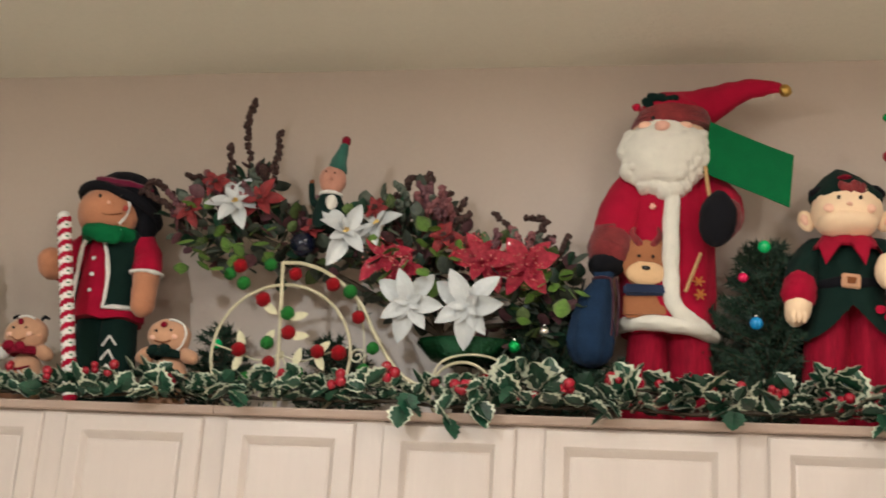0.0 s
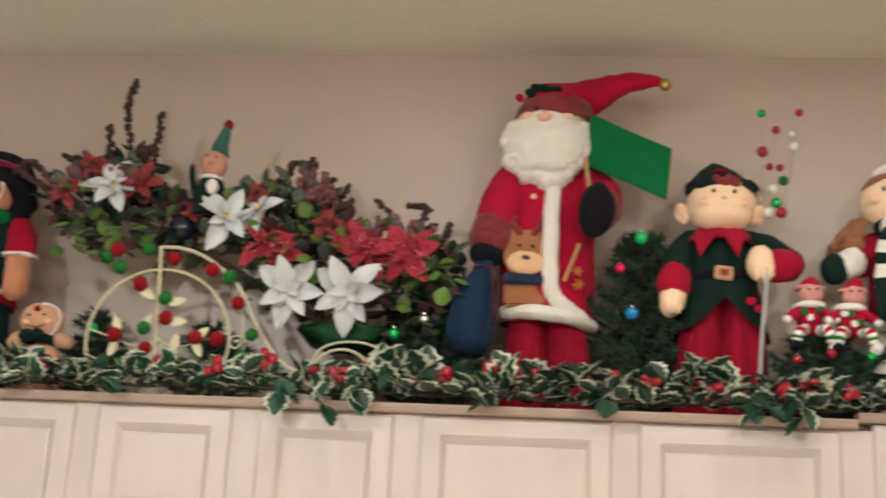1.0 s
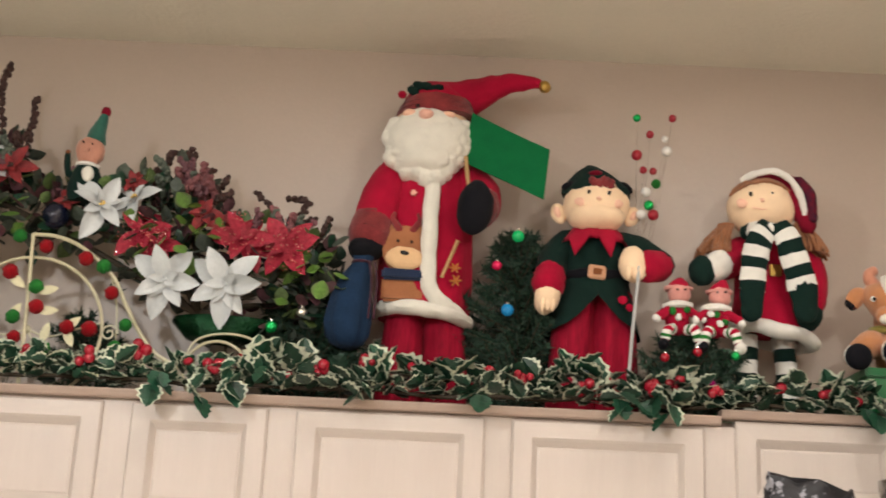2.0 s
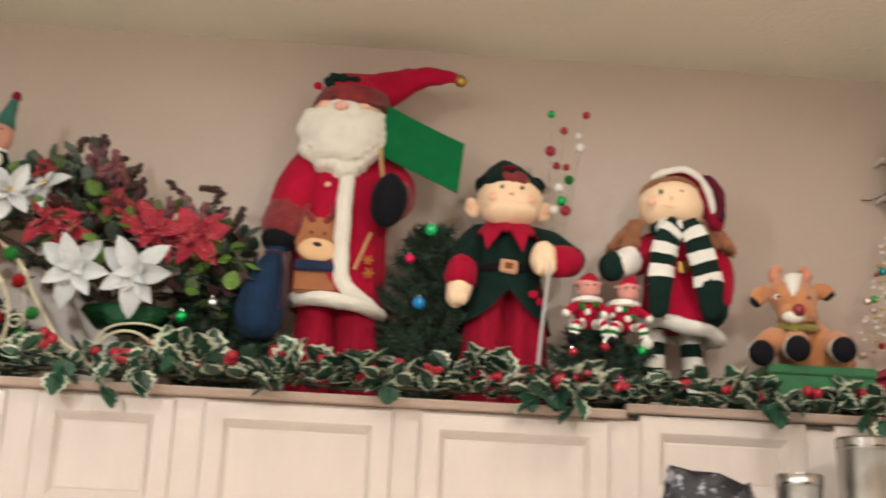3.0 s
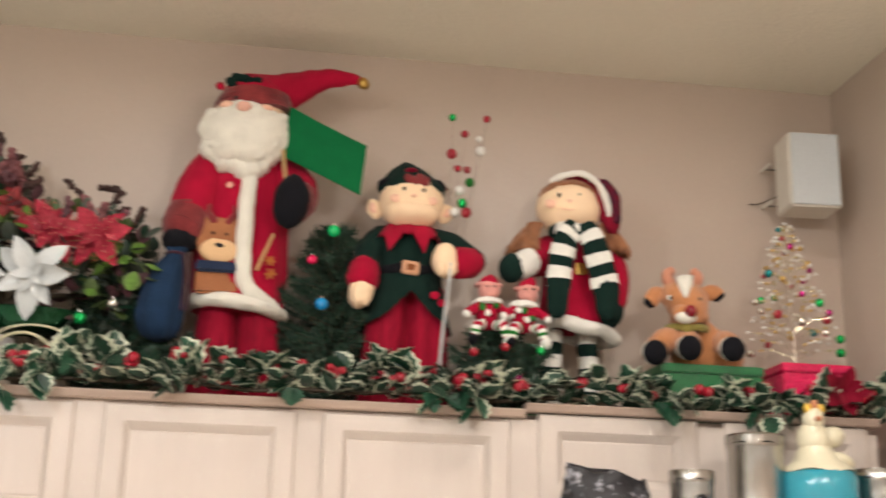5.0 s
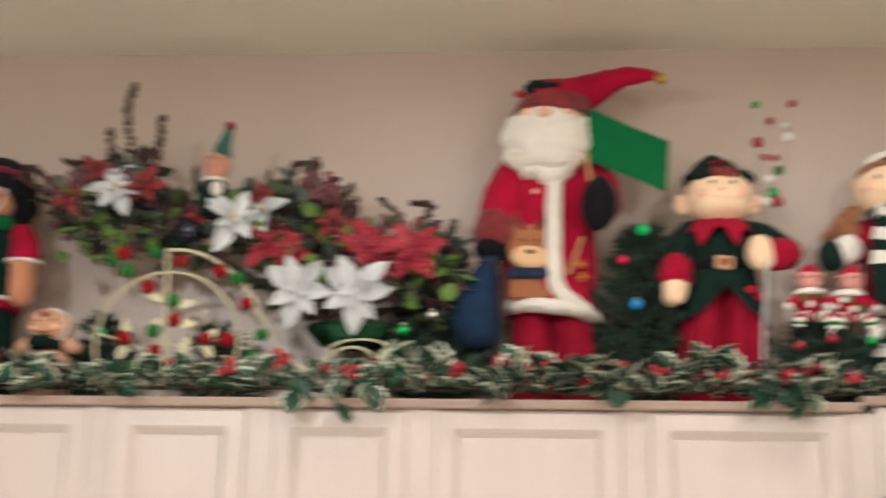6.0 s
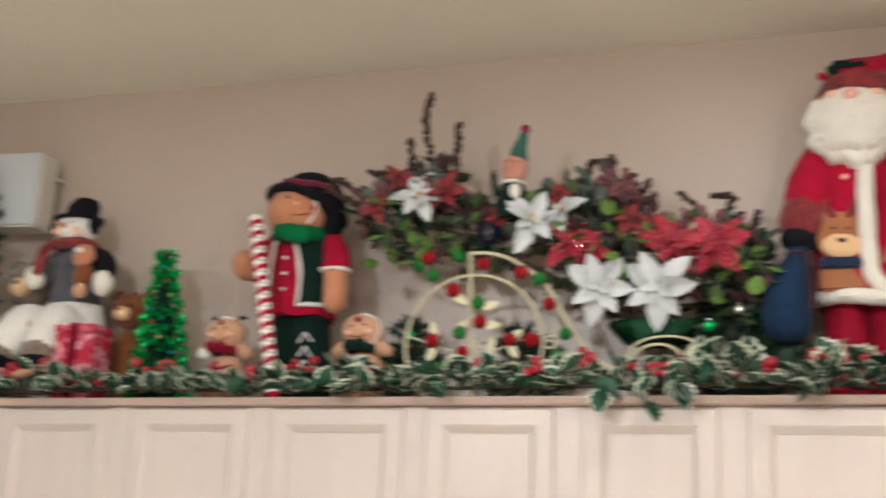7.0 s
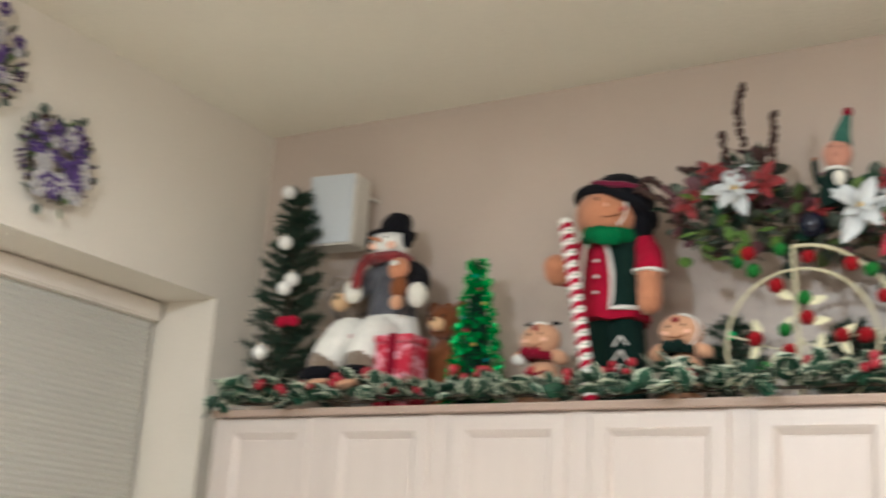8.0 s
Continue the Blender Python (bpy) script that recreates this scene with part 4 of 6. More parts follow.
def fur_bear(x, y, mat, label, s=1.0):
    b = Build()
    b.ball((x, y, TOP + 0.12 * s), (0.075 * s, 0.05, 0.12 * s), mat, n=20, rough=0.012, freq=50)
    b.ball((x, y - 0.01, TOP + 0.285 * s), (0.055 * s, 0.045, 0.052 * s), mat, n=20, rough=0.012, freq=50)
    b.ball((x, y - 0.05, TOP + 0.27 * s), (0.026 * s, 0.02, 0.022 * s), MUZZLE, n=12)
    b.ball((x, y - 0.069, TOP + 0.278 * s), 0.006, EYE, n=8)
    for k in (-1, 1):
        b.ball((x + 0.045 * s * k, y, TOP + 0.33 * s), (0.02, 0.012, 0.02), mat, n=10, rough=0.006, freq=60)
        b.ball((x + 0.07 * s * k, y - 0.02, TOP + 0.17 * s), (0.028, 0.026, 0.055), mat, (0, -25 * k, 0), n=12, rough=0.01, freq=60)
        b.ball((x + 0.02 * s * k, y - 0.05, TOP + 0.295 * s), 0.005, EYE, n=6)
    return thing("teddy_bear", b, label, "plush toy")


fur_bear(-1.955, 2.215, TAUPE, "shaggy taupe plush bear behind the snowman doll", 1.22)
fur_bear(-1.655, 2.25, BROWN, "brown plush bear half hidden behind the snowman", 0.95)


DEER = cloth("orange_tan_plush", (0.56, 0.235, 0.095), 0.16, 0.4, 0.95, 0.8, 34)
DEER_PINK = cloth("pink_tan_plush", (0.62, 0.27, 0.17), 0.12, 0.4, 0.95, 0.6, 34)
DEER_NOSE = surface("dark_red_nose", (0.26, 0.008, 0.02), 0.25, 0.1, 30, 0, coat=0.4)
OLIVE = cloth("olive_ribbon", (0.28, 0.24, 0.06))


def deer_plush(z):
    """A plush reindeer sitting on a box, its three forward hooves dangling over the edge."""
    deer = root("reindeer_plush", (1.26, 2.15, z), "orange reindeer plush with a dark red nose sitting", "plush toy")
    b = Build()
    b.loft([(1.300, 2.165, z, 0.080, 0.050), (1.304, 2.165, z + 0.03, 0.088, 0.056), (1.290, 2.16, z + 0.07, 0.076, 0.054), (1.262, 2.155, z + 0.105, 0.052, 0.046), (1.246, 2.15, z + 0.135, 0.035, 0.036)], DEER, 32, 0.03, 5)
    b.crumple(0.003)
    under(deer, "body", b)
    b = Build()
    b.loft([(1.243, 2.10, z + 0.098, 0.030, 0.030), (1.241, 2.10, z + 0.108, 0.041, 0.040), (1.236, 2.106, z + 0.13, 0.047, 0.046), (1.231, 2.112, z + 0.155, 0.056, 0.050), (1.229, 2.116, z + 0.175, 0.055, 0.048), (1.228, 2.12, z + 0.192, 0.044, 0.040), (1.228, 2.122, z + 0.202, 0.022, 0.02)], DEER, 32, 0.0, 5)
    b.crumple(0.0025)
    head = under(deer, "head", b)
    b = Build()
    b.ball((1.222, 2.078, z + 0.116), (0.036, 0.022, 0.026), DEER, n=18)
    b.ball((1.215, 2.064, z + 0.105), (0.026, 0.016, 0.014), CREAM, n=16)
    under(deer, "muzzle", b, "cream mouth")
    b = Build()
    b.ball((1.222, 2.050, z + 0.118), 0.0145, DEER_NOSE, n=18)
    under(deer, "nose", b, "shiny dark red nose")
    b = Build()
    b.loft([(1.216, 2.066, z + 0.152, 0.004, 0.006), (1.218, 2.070, z + 0.172, 0.013, 0.010), (1.221, 2.078, z + 0.192, 0.019, 0.012), (1.228, 2.098, z + 0.212, 0.018, 0.016), (1.228, 2.108, z + 0.219, 0.007, 0.008)], CREAM, 18, 0.05, 4)
    b.crumple(0.004)
    under(deer, "blaze", b, "cream fur blaze")
    for s in (-1, 1):
        b = Build()
        b.ball((1.216 + 0.034 * s, 2.069 + 0.006 * (s < 0), z + 0.152), (0.0068, 0.004, 0.0066), WHITE, n=12)
        b.ball((1.217 + 0.034 * s, 2.0645 + 0.006 * (s < 0), z + 0.151), (0.004, 0.003, 0.0045), EYE, n=8)
        under(deer, "eye", b)
        b = Build()
        limb(b, [(1.229 + 0.024 * s, 2.12, z + 0.192), (1.229 + 0.036 * s, 2.12, z + 0.208), (1.229 + 0.036 * s, 2.12, z + 0.220), (1.229 + 0.028 * s, 2.118, z + 0.228)], [0.015, 0.015, 0.014, 0.011], DEER_PINK, 10)
        b.crumple(0.003)
        under(deer, "horn", b, "pinkish stuffed horn")
        b = Build()
        tilt = 0.020 if s > 0 else -0.004
        c = curve([(1.229 + 0.048 * s, 2.12, z + 0.172), (1.229 + 0.066 * s, 2.116, z + 0.170 + tilt * 0.5), (1.229 + 0.080 * s, 2.112, z + 0.156 + tilt), (1.229 + 0.090 * s, 2.110, z + 0.144 + tilt)], 5)
        m = len(c) - 1
        b.tube(c, [0.010 + 0.010 * math.sin(math.pi * min(1, 0.15 + 0.8 * i / m)) for i in range(m + 1)], DEER, 12, 0.5, mats=[DEER if i < 0.74 * m else BLACK for i in range(m + 1)])
        under(deer, "ear", b, "orange ear with a black tip")
    for x0, x1, y1, zz in ((1.215, 1.140, 2.062, 0.020), (1.245, 1.214, 2.040, 0.030), (1.330, 1.318, 2.045, 0.034)):
        b = Build()
        limb(b, [(x0, 2.14, z + 0.062), ((x0 + x1) / 2, 2.10, z + 0.056), (x1 + 0.004, y1 + 0.030, z + zz + 0.006)], [0.032, 0.030, 0.027], DEER)
        b.crumple(0.002)
        leg = under(deer, "leg", b)
        b = Build()
        b.ball((x1 + 0.003, y1 + 0.022, z + zz + 0.004), (0.0285, 0.014, 0.0285), CREAM, n=18)
        under(leg, "cuff", b, "cream fur cuff")
        b = Build()
        b.ball((x1, y1, z + zz), (0.029, 0.022, 0.029), BLACK, n=20)
        under(leg, "hoof", b, "black plush hoof")
    b = Build()
    b.tube([(1.238 + 0.043 * math.cos(a), 2.125 + 0.043 * math.sin(a), z + 0.092 + 0.004 * math.sin(a)) for a in np.linspace(0, 2 * math.pi, 26)], 0.010, OLIVE, 8, caps=False)
    b.ball((1.222, 2.076, z + 0.085), (0.016, 0.008, 0.013), OLIVE, n=12)
    under(deer, "ribbon", b, "olive neck ribbon")
    b = Build()
    limb(b, [(1.360, 2.19, z + 0.05), (1.374, 2.18, z + 0.062)], [0.012, 0.008], BROWN, 8)
    under(deer, "tail", b)


deer_plush(2.266)

# ---- leaves, needles, beads ----
LEAF = surface("holly_leaf_green", (0.010, 0.050, 0.026), 0.4, 0.5, 40, 0.3, 4, rnd=0.35)
LEAF_EDGE = surface("holly_leaf_cream_edge", (0.60, 0.64, 0.50), 0.45, 0.25, 60, 0.2, 4, rnd=0.15)
LEAF_ROSE = surface("olive_leaf", (0.10, 0.155, 0.045), 0.5, 0.4, 30, 0.2, rnd=0.4)
LEAF_GREY = surface("grey_green_leaf", (0.075, 0.095, 0.072), 0.6, 0.4, 30, 0.2, rnd=0.4)
LEAF_DRY = surface("dusky_purple_leaf", (0.12, 0.045, 0.055), 0.6, 0.4, 30, 0.2, rnd=0.4)
NEEDLE = surface("pine_needle", (0.009, 0.036, 0.018), 0.65, 0.5, 25, 0)
BARK = surface("wire_bark", (0.05, 0.035, 0.02), 0.8, 0.3, 30, 0.2)
BERRY = surface("red_berry", (0.33, 0.004, 0.020), 0.28, 0.15, 30, 0.05, coat=0.4)
POM_RED = cloth("red_pompom", (0.36, 0.004, 0.010), 0.25, 0.06, 0.95, 0.9, 60)
POM_GREEN = cloth("green_pompom", (0.02, 0.20, 0.03), 0.25, 0.06, 0.95, 0.9, 60)
WIRE = surface("cream_wire", (0.62, 0.57, 0.38), 0.35, 0.1, 40, 0.05)
PETAL_CREAM = surface("cream_wood_leaf", (0.68, 0.64, 0.42), 0.55, 0.1, 40, 0.1)
SATIN = surface("white_satin_petal", (0.56, 0.59, 0.595), 0.24, 0.08, 30, 0.35, 6, sheen=0.3)
GLITTER = surface("red_glitter_petal", (0.93, 0.055, 0.11), 0.2, 0.4, 90, 1.0, 6, metal=0.1, depth=0.015, coat=0.6)
FLAKE = surface("red_glitter_flake", (1.0, 0.30, 0.34), 0.12, 0.1, 90, 0, metal=1.0)
RUST = surface("rust_red_flower", (0.22, 0.018, 0.02), 0.7, 0.4, 30, 0.3)
DUSKY = surface("dusky_pink_pod", (0.20, 0.07, 0.075), 0.7, 0.4, 60, 0.3)
DRIED = surface("dried_seed_pod", (0.045, 0.018, 0.014), 0.7, 0.5, 60, 0.4)
FOIL_GREEN = surface("green_foil", (0.008, 0.48, 0.11), 0.25, 0.4, 40, 0.5, 3, metal=0.65, depth=0.008)
FOIL_RED = surface("pink_red_foil", (0.72, 0.012, 0.10), 0.25, 0.35, 35, 0.6, 3, metal=0.2, depth=0.008)
SILVER = surface("silver_wire", (0.75, 0.72, 0.66), 0.22, 0.1, 40, 0.05, metal=0.9)
GLASS_GOLD = surface("pale_gold_crystal", (0.70, 0.60, 0.36), 0.12, 0.2, 60, 0, metal=0.5, coat=0.6)
PEARL = surface("white_pearl", (0.75, 0.74, 0.70), 0.25, 0.05, 40, 0, coat=0.5)
MAGENTA = surface("magenta_bead", (0.50, 0.01, 0.22), 0.2, 0.1, 40, 0, metal=0.5)
TEAL = surface("teal_bead", (0.01, 0.28, 0.30), 0.2, 0.1, 40, 0, metal=0.5)
PURPLE = surface("purple_flower", (0.065, 0.030, 0.15), 0.6, 0.5, 40, 0.3)
LILAC = surface("lilac_flower", (0.40, 0.38, 0.38), 0.6, 0.3, 40, 0.3)
# unlit foil balls; a weak emission stands in for their reflected glints
GLINT_GREEN = glowing("green_ball_glint", (0.004, 0.42, 0.12), 0.12)
GLINT_BLUE = glowing("blue_ball_glint", (0.01, 0.22, 0.50), 0.12)


def leaf_mesh(name, length, width, mats, spikes=4, fold=0.25, curl=0.3, margin=0.5):
    """A pointed leaf in the xy plane, its stem at the origin: a dark heart, a pale margin and, if asked, thorny edges."""
    b, N = Build(), max(8, 4 * spikes)
    vs = []
    for i in range(N + 1):
        t = i / N
        w = width * math.sin(math.pi * min(1, 0.04 + 0.96 * t) ** (0.85 if spikes > 1 else 1.05)) ** 0.75 * (1 - 0.25 * t)
        if spikes > 1:
            w *= 0.84 + 0.30 * (1 - abs(((t * spikes) % 1) - 0.5) * 2) ** 1.2
        w = max(w, 0.0004)
        z = curl * length * t * t
        for q in (-1, -margin, 0, margin, 1):
            vs.append((length * t, q * w, z + fold * abs(q) * w))
    fs, ms = [], []
    for i in range(N):
        for j in range(4):
            k = i * 5 + j
            fs.append((k, k + 1, k + 6, k + 5))
            ms.append(mats[1] if j in (0, 3) else mats[0])
    for q, m in zip(fs, ms):
        b.f.append(list(q))
        b.m.append(b.slot(m))
    b.v = vs
    return b


def blob_mesh(name, r, mat, n=10, rough=0.0):
    b = Build()
    b.ball((0, 0, 0), r, mat, n=n, rough=rough, freq=300)
    return b.mesh(name)


def place(name, me, parent, m, label=""):
    ob = new(name, me)
    ob.parent = parent
    base = parent.location if parent.type == "EMPTY" else Vector((0, 0, 0))
    ob.matrix_parent_inverse = Matrix.Translation(-base)
    ob.matrix_basis = m
    return tagged(ob, label)


def aim(at, direction, twist=0.0, size=1.0):
    """A pose that turns the x axis along a direction."""
    d = Vector(direction).normalized()
    q = d.to_track_quat("X", "Z")
    return Matrix.Translation(at) @ q.to_matrix().to_4x4() @ Matrix.Rotation(twist, 4, "X") @ Matrix.Scale(size, 4)


def merge(b, me, m):
    """Adds a mesh at a pose to what is being built."""
    k = len(b.v)
    b.v += [tuple(m @ v.co) for v in me.vertices]
    slots = [b.slot(x) for x in me.materials]
    for p in me.polygons:
        b.f.append([k + i for i in p.vertices])
        b.m.append(slots[p.material_index])


HOLLY = [leaf_mesh("holly_leaf", 0.055, 0.031, (LEAF, LEAF_EDGE), 4, 0.35, c, mg).mesh("holly_leaf", False) for c, mg in ((0.25, 0.7), (-0.3, 0.6), (0.1, 0.78))]
HOLLY.append(leaf_mesh("holly_leaf", 0.055, 0.028, (LEAF, LEAF), 4, 0.3, 0.2, 0.6).mesh("holly_leaf", False))
BERRY_ME = blob_mesh("berry", 0.0088, BERRY, 10)
ROUND = [leaf_mesh("round_leaf", 0.04, 0.019, (m, m), 1, 0.2, 0.2).mesh("round_leaf", True) for m in (LEAF_ROSE, LEAF_GREY, LEAF, LEAF_DRY)]

# ---- the holly garland along the cabinet tops ----
rng = random.Random(21)
garland = root("holly_garland", (0, 2.03, 2.146), "variegated holly garland with red berries along the cabinet tops", "garland")
b = Build()
line = []
for i in range(200):
    x = -2.2 + 3.87 * i / 199
    line.append((x, 2.03 + 0.022 * noise.noise(Vector((x * 5, 0, 3))), 2.158 + 0.012 * noise.noise(Vector((x * 6, 7, 1)))))
b.tube(line, 0.0045, BARK, 6)
under(garland, "stem", b, "thin brown wired stem")
rest = Build()
count = 0
LEAVES = 980
for i in range(LEAVES):
    x = -2.22 + 3.92 * (i + rng.random()) / LEAVES
    y = 2.03 + rng.gauss(0, 0.026)
    h = 0.028 + 0.05 * (0.5 + 0.5 * noise.noise(Vector((x * 4.5, 2, 8))))
    if 1.17 < x < 1.45 or -1.7 < x < -1.0:
        h *= 0.6
    z = 2.152 + rng.random() ** 1.3 * h
    a = rng.uniform(0, 2 * math.pi)
    if y < 2.0:
        z = max(z, 2.155)
    d = Vector((math.cos(a), -abs(math.sin(a)) * 0.9 if y < 2.05 else math.sin(a), rng.uniform(-0.25, 0.95)))
    if z < 2.17 and d.z < 0 and y < 2.01:
        d.z = rng.uniform(-0.5, 0.3)
    me = HOLLY[rng.choice((0, 0, 1, 2, 2, 3))]
    m = aim((x, y, z), d, rng.uniform(-0.9, 0.9), rng.uniform(0.5, 0.95))
    tip = m @ Vector((0.058, 0, 0))
    if tip.z < 2.15 and tip.y > 1.968:
        m = Matrix.Translation((0, 0, 2.152 - tip.z)) @ m
    if count < 290 and (y < 2.03 or z > 2.19):
        place("leaf", me, garland, m)
        count += 1
    else:
        merge(rest, me, m)
# trailing sprigs over the front edge
for x, drop in ((-0.25, 0.075), (-0.335, 0.045), (-0.19, 0.05), (0.07, 0.035), (0.62, 0.045), (0.70, 0.06), (0.66, 0.035), (0.335, 0.03), (-0.9, 0.02), (1.12, 0.035), (-0.72, 0.025), (1.33, 0.055), (1.38, 0.05), (1.43, 0.04), (-2.19, 0.04), (-1.93, 0.03)):
    for k in range(3):
        me = HOLLY[rng.choice((0, 2, 3, 3))]
        place("leaf", me, garland, aim((x + rng.uniform(-0.02, 0.02), 1.966 - 0.006 * k, 2.168 - drop * k / 3), (rng.uniform(-0.7, 0.7), -0.25, -1.0 * drop / 0.06), rng.uniform(-0.6, 0.6), 0.95))
# upright sprays
for x, hh in ((0.12, 0.05), (0.2, 0.045), (0.28, 0.05), (0.53, 0.07), (0.56, 0.06), (-0.05, 0.04), (-0.13, 0.04), (0.75, 0.04), (1.07, 0.04), (1.3, 0.04), (1.66, 0.07), (1.67, 0.05), (1.55, 0.05), (-2.2, 0.05)):
    for k in range(4):
        me = HOLLY[rng.choice((0, 0, 1, 2))]
        place("leaf", me, garland, aim((x + rng.uniform(-0.025, 0.025), 2.01 + rng.uniform(-0.02, 0.03), 2.175 + rng.uniform(0, hh * 0.6)), (rng.uniform(-1, 1), rng.uniform(-0.6, -0.1), rng.uniform(0.2, 1.0)), rng.uniform(-0.6, 0.6), 1.22))
under(garland, "leaf_mass", rest, kind="stuff", smooth=False)
for i in range(40):
    x = -2.15 + 3.8 * (i + rng.random() * 0.8) / 40
    y, z = 1.992 + rng.uniform(-0.01, 0.03), 2.178 + rng.uniform(0, 0.04)
    n = rng.choice((2, 3, 4, 5))
    for k in range(n):
        place("berry", BERRY_ME, garland, Matrix.Translation((x + rng.uniform(-0.016, 0.016), y + rng.uniform(-0.012, 0.006), z + rng.uniform(-0.013, 0.013))) @ Matrix.Scale(rng.uniform(0.9, 1.45), 4))


# ---- needle trees ----
def pine(name, x, y, z0, height, radius, branches, seed, label, category, needle=0.026, lean=0.0):
    rng = random.Random(seed)
    tree = root(name, (x, y, z0), label, category)
    b = Build()
    b.tube([(x, y, z0), (x + lean * 0.5, y, z0 + height * 0.5), (x + lean, y, z0 + height * 0.97)], [0.008, 0.006, 0.003], BARK, 7)
    under(tree, "trunk", b)
    twig, crown = Build(), Build()
    for i in range(branches):
        t = (i + rng.random()) / branches
        zz = z0 + height * (0.04 + 0.93 * t)
        r = radius * (1 - t) ** 0.6 * rng.uniform(0.7, 1.12) + 0.018
        a = i * 2.4 + rng.uniform(-0.5, 0.5)
        p0 = Vector((x + lean * t, y, zz))
        p1 = p0 + Vector((r * math.cos(a), min(r * 0.62, 0.13) * math.sin(a), r * rng.uniform(0.15, 0.65)))
        p1.y = min(p1.y, BACK - 0.015)
        twig.tube([p0, (p0 + p1) / 2 + Vector((0, 0, -0.006)), p1], [0.0026, 0.002, 0.0014], BARK, 4)
        d = (p1 - p0)
        for k in range(int(36 + 620 * d.length)):
            s = rng.random() ** 0.8
            q = p0 + d * s
            n = Vector((rng.gauss(0, 1), rng.gauss(0, 1), rng.gauss(0, 1))).normalized()
            n = (n + d.normalized() * 0.8).normalized() * needle * rng.uniform(0.6, 1.1)
            w = n.cross(Vector((0.3, 1, 0.2))).normalized() * 0.0021
            j = len(crown.v)
            e = q + n
            e.y = min(e.y, BACK - 0.004)
            crown.v += [tuple(q - w), tuple(q + w), tuple(e)]
            crown.f.append([j, j + 1, j + 2])
            crown.m.append(crown.slot(NEEDLE))
    under(tree, "branch_frame", twig)
    under(tree, "crown", crown, "dark green artificial needles", "stuff", False)
    return tree


def bauble(tree, at, r, mat, name="bauble", label=""):
    b = Build()
    b.ball(at, r, mat, n=16)
    b.tube([(at[0], at[1], at[2] + r * 0.9), (at[0], at[1], at[2] + r * 1.25)], r * 0.22, SILVER, 6)
    under(tree, name, b, label)


t = pine("artificial_pine_tree", -2.12, 2.14, TOP, 0.68, 0.135, 170, 3, "dark green artificial pine tree with white baubles", "tree")
for x, y, z in ((-2.118, 2.09, 2.778), (-2.075, 2.045, 2.61), (-2.035, 2.04, 2.50), (-2.055, 2.035, 2.475), (-2.105, 2.02, 2.295)):
    bauble(t, (x, y, z), 0.021, PEARL, label="white pearly bauble")
b = Build()
for s in (-1, 1):
    b.ball((-2.045 + 0.018 * s, 2.05, 2.385), (0.022, 0.012, 0.016), RED, (0, 15 * s, 0), n=12)
b.ball((-2.045, 2.045, 2.385), 0.008, RED, n=8)
under(t, "bow", b, "red cloth bow")

t = pine("pine_tree_with_bulbs", 0.42, 2.23, TOP, 0.45, 0.165, 150, 5, "dark green artificial pine tree with coloured bulbs", "tree")
for at, m in (((0.405, 2.12, 2.538), GLINT_GREEN), ((0.385, 2.10, 2.362), GLINT_BLUE)):
    bauble(t, at, 0.014, m, "bulb", "coloured foil ball, its glint put in as a faint glow")
for x, z, m in ((0.46, 2.44, FOIL_GREEN), (0.36, 2.47, FOIL_RED)):
    bauble(t, (x, 2.13, z), 0.011, m)

t = pine("pine_branch_cluster", -0.05, 2.20, TOP, 0.32, 0.16, 170, 8, "low dark green pine bough with shiny baubles", "pine bough")
bauble(t, (-0.055, 2.06, 2.242), 0.017, GLINT_GREEN, "bulb", "green foil ball, its glint put in as a faint glow")
bauble(t, (-0.065, 2.10, 2.335), 0.012, SILVER)
bauble(t, (-0.13, 2.10, 2.30), 0.014, FOIL_GREEN)
t = pine("pine_branch_cluster", -0.86, 2.25, TOP, 0.24, 0.10, 34, 12, "low dark green pine bough behind the wire wheel", "pine bough")
bauble(t, (-0.83, 2.14, 2.30), 0.011, GLINT_GREEN, "bulb", "green foil ball, its glint put in as a faint glow")
t = pine("pine_branch_cluster", 0.79, 2.13, TOP, 0.20, 0.12, 80, 14, "low dark green pine bough under the small elves", "pine bough")
bauble(t, (0.815, 2.03, 2.205), 0.010, MAGENTA, label="magenta bauble")
for x, z, m in ((0.79, 2.275, BERRY), (0.72, 2.26, BERRY), (0.87, 2.27, FOIL_GREEN)):
    bauble(t, (x, 2.04, z), 0.010, m)
t = pine("pine_branch_cluster", -0.58, 2.24, TOP, 0.20, 0.12, 34, 19, "low dark green pine bough behind the wire wheel", "pine bough")

# ---- green tinsel cone tree ----
tinsel = root("tinsel_tree", (-1.502, 2.16, TOP), "shiny green tinsel cone tree", "tree")
b = Build()
b.loft([(-1.502, 2.16, TOP, 0.055, 0.055), (-1.508, 2.16, 2.33, 0.032, 0.032), (-1.515, 2.16, 2.535, 0.006, 0.006)], GREEN_DARK, 20)
under(tinsel, "cone", b)
b = Build()
rng = random.Random(6)
for i in range(1500):
    t = rng.random() ** 1.25
    a = rng.uniform(0, 2 * math.pi)
    r = 0.068 * (1 - t) + 0.011 + 0.006 * math.sin(t * 60)
    p = Vector((-1.502 - 0.014 * t + r * math.cos(a), 2.16 + r * math.sin(a), TOP + 0.012 + 0.40 * t))
    d = Vector((math.cos(a) + rng.gauss(0, 0.5), math.sin(a) + rng.gauss(0, 0.5), rng.gauss(-0.2, 0.5))).normalized() * rng.uniform(0.008, 0.017)
    w = d.cross(Vector((rng.gauss(0, 1), rng.gauss(0, 1), rng.gauss(0, 1)))).normalized() * 0.0045
    b.add([p - w, p + w, p + d + w, p + d - w], [(0, 1, 2, 3)], FOIL_GREEN)
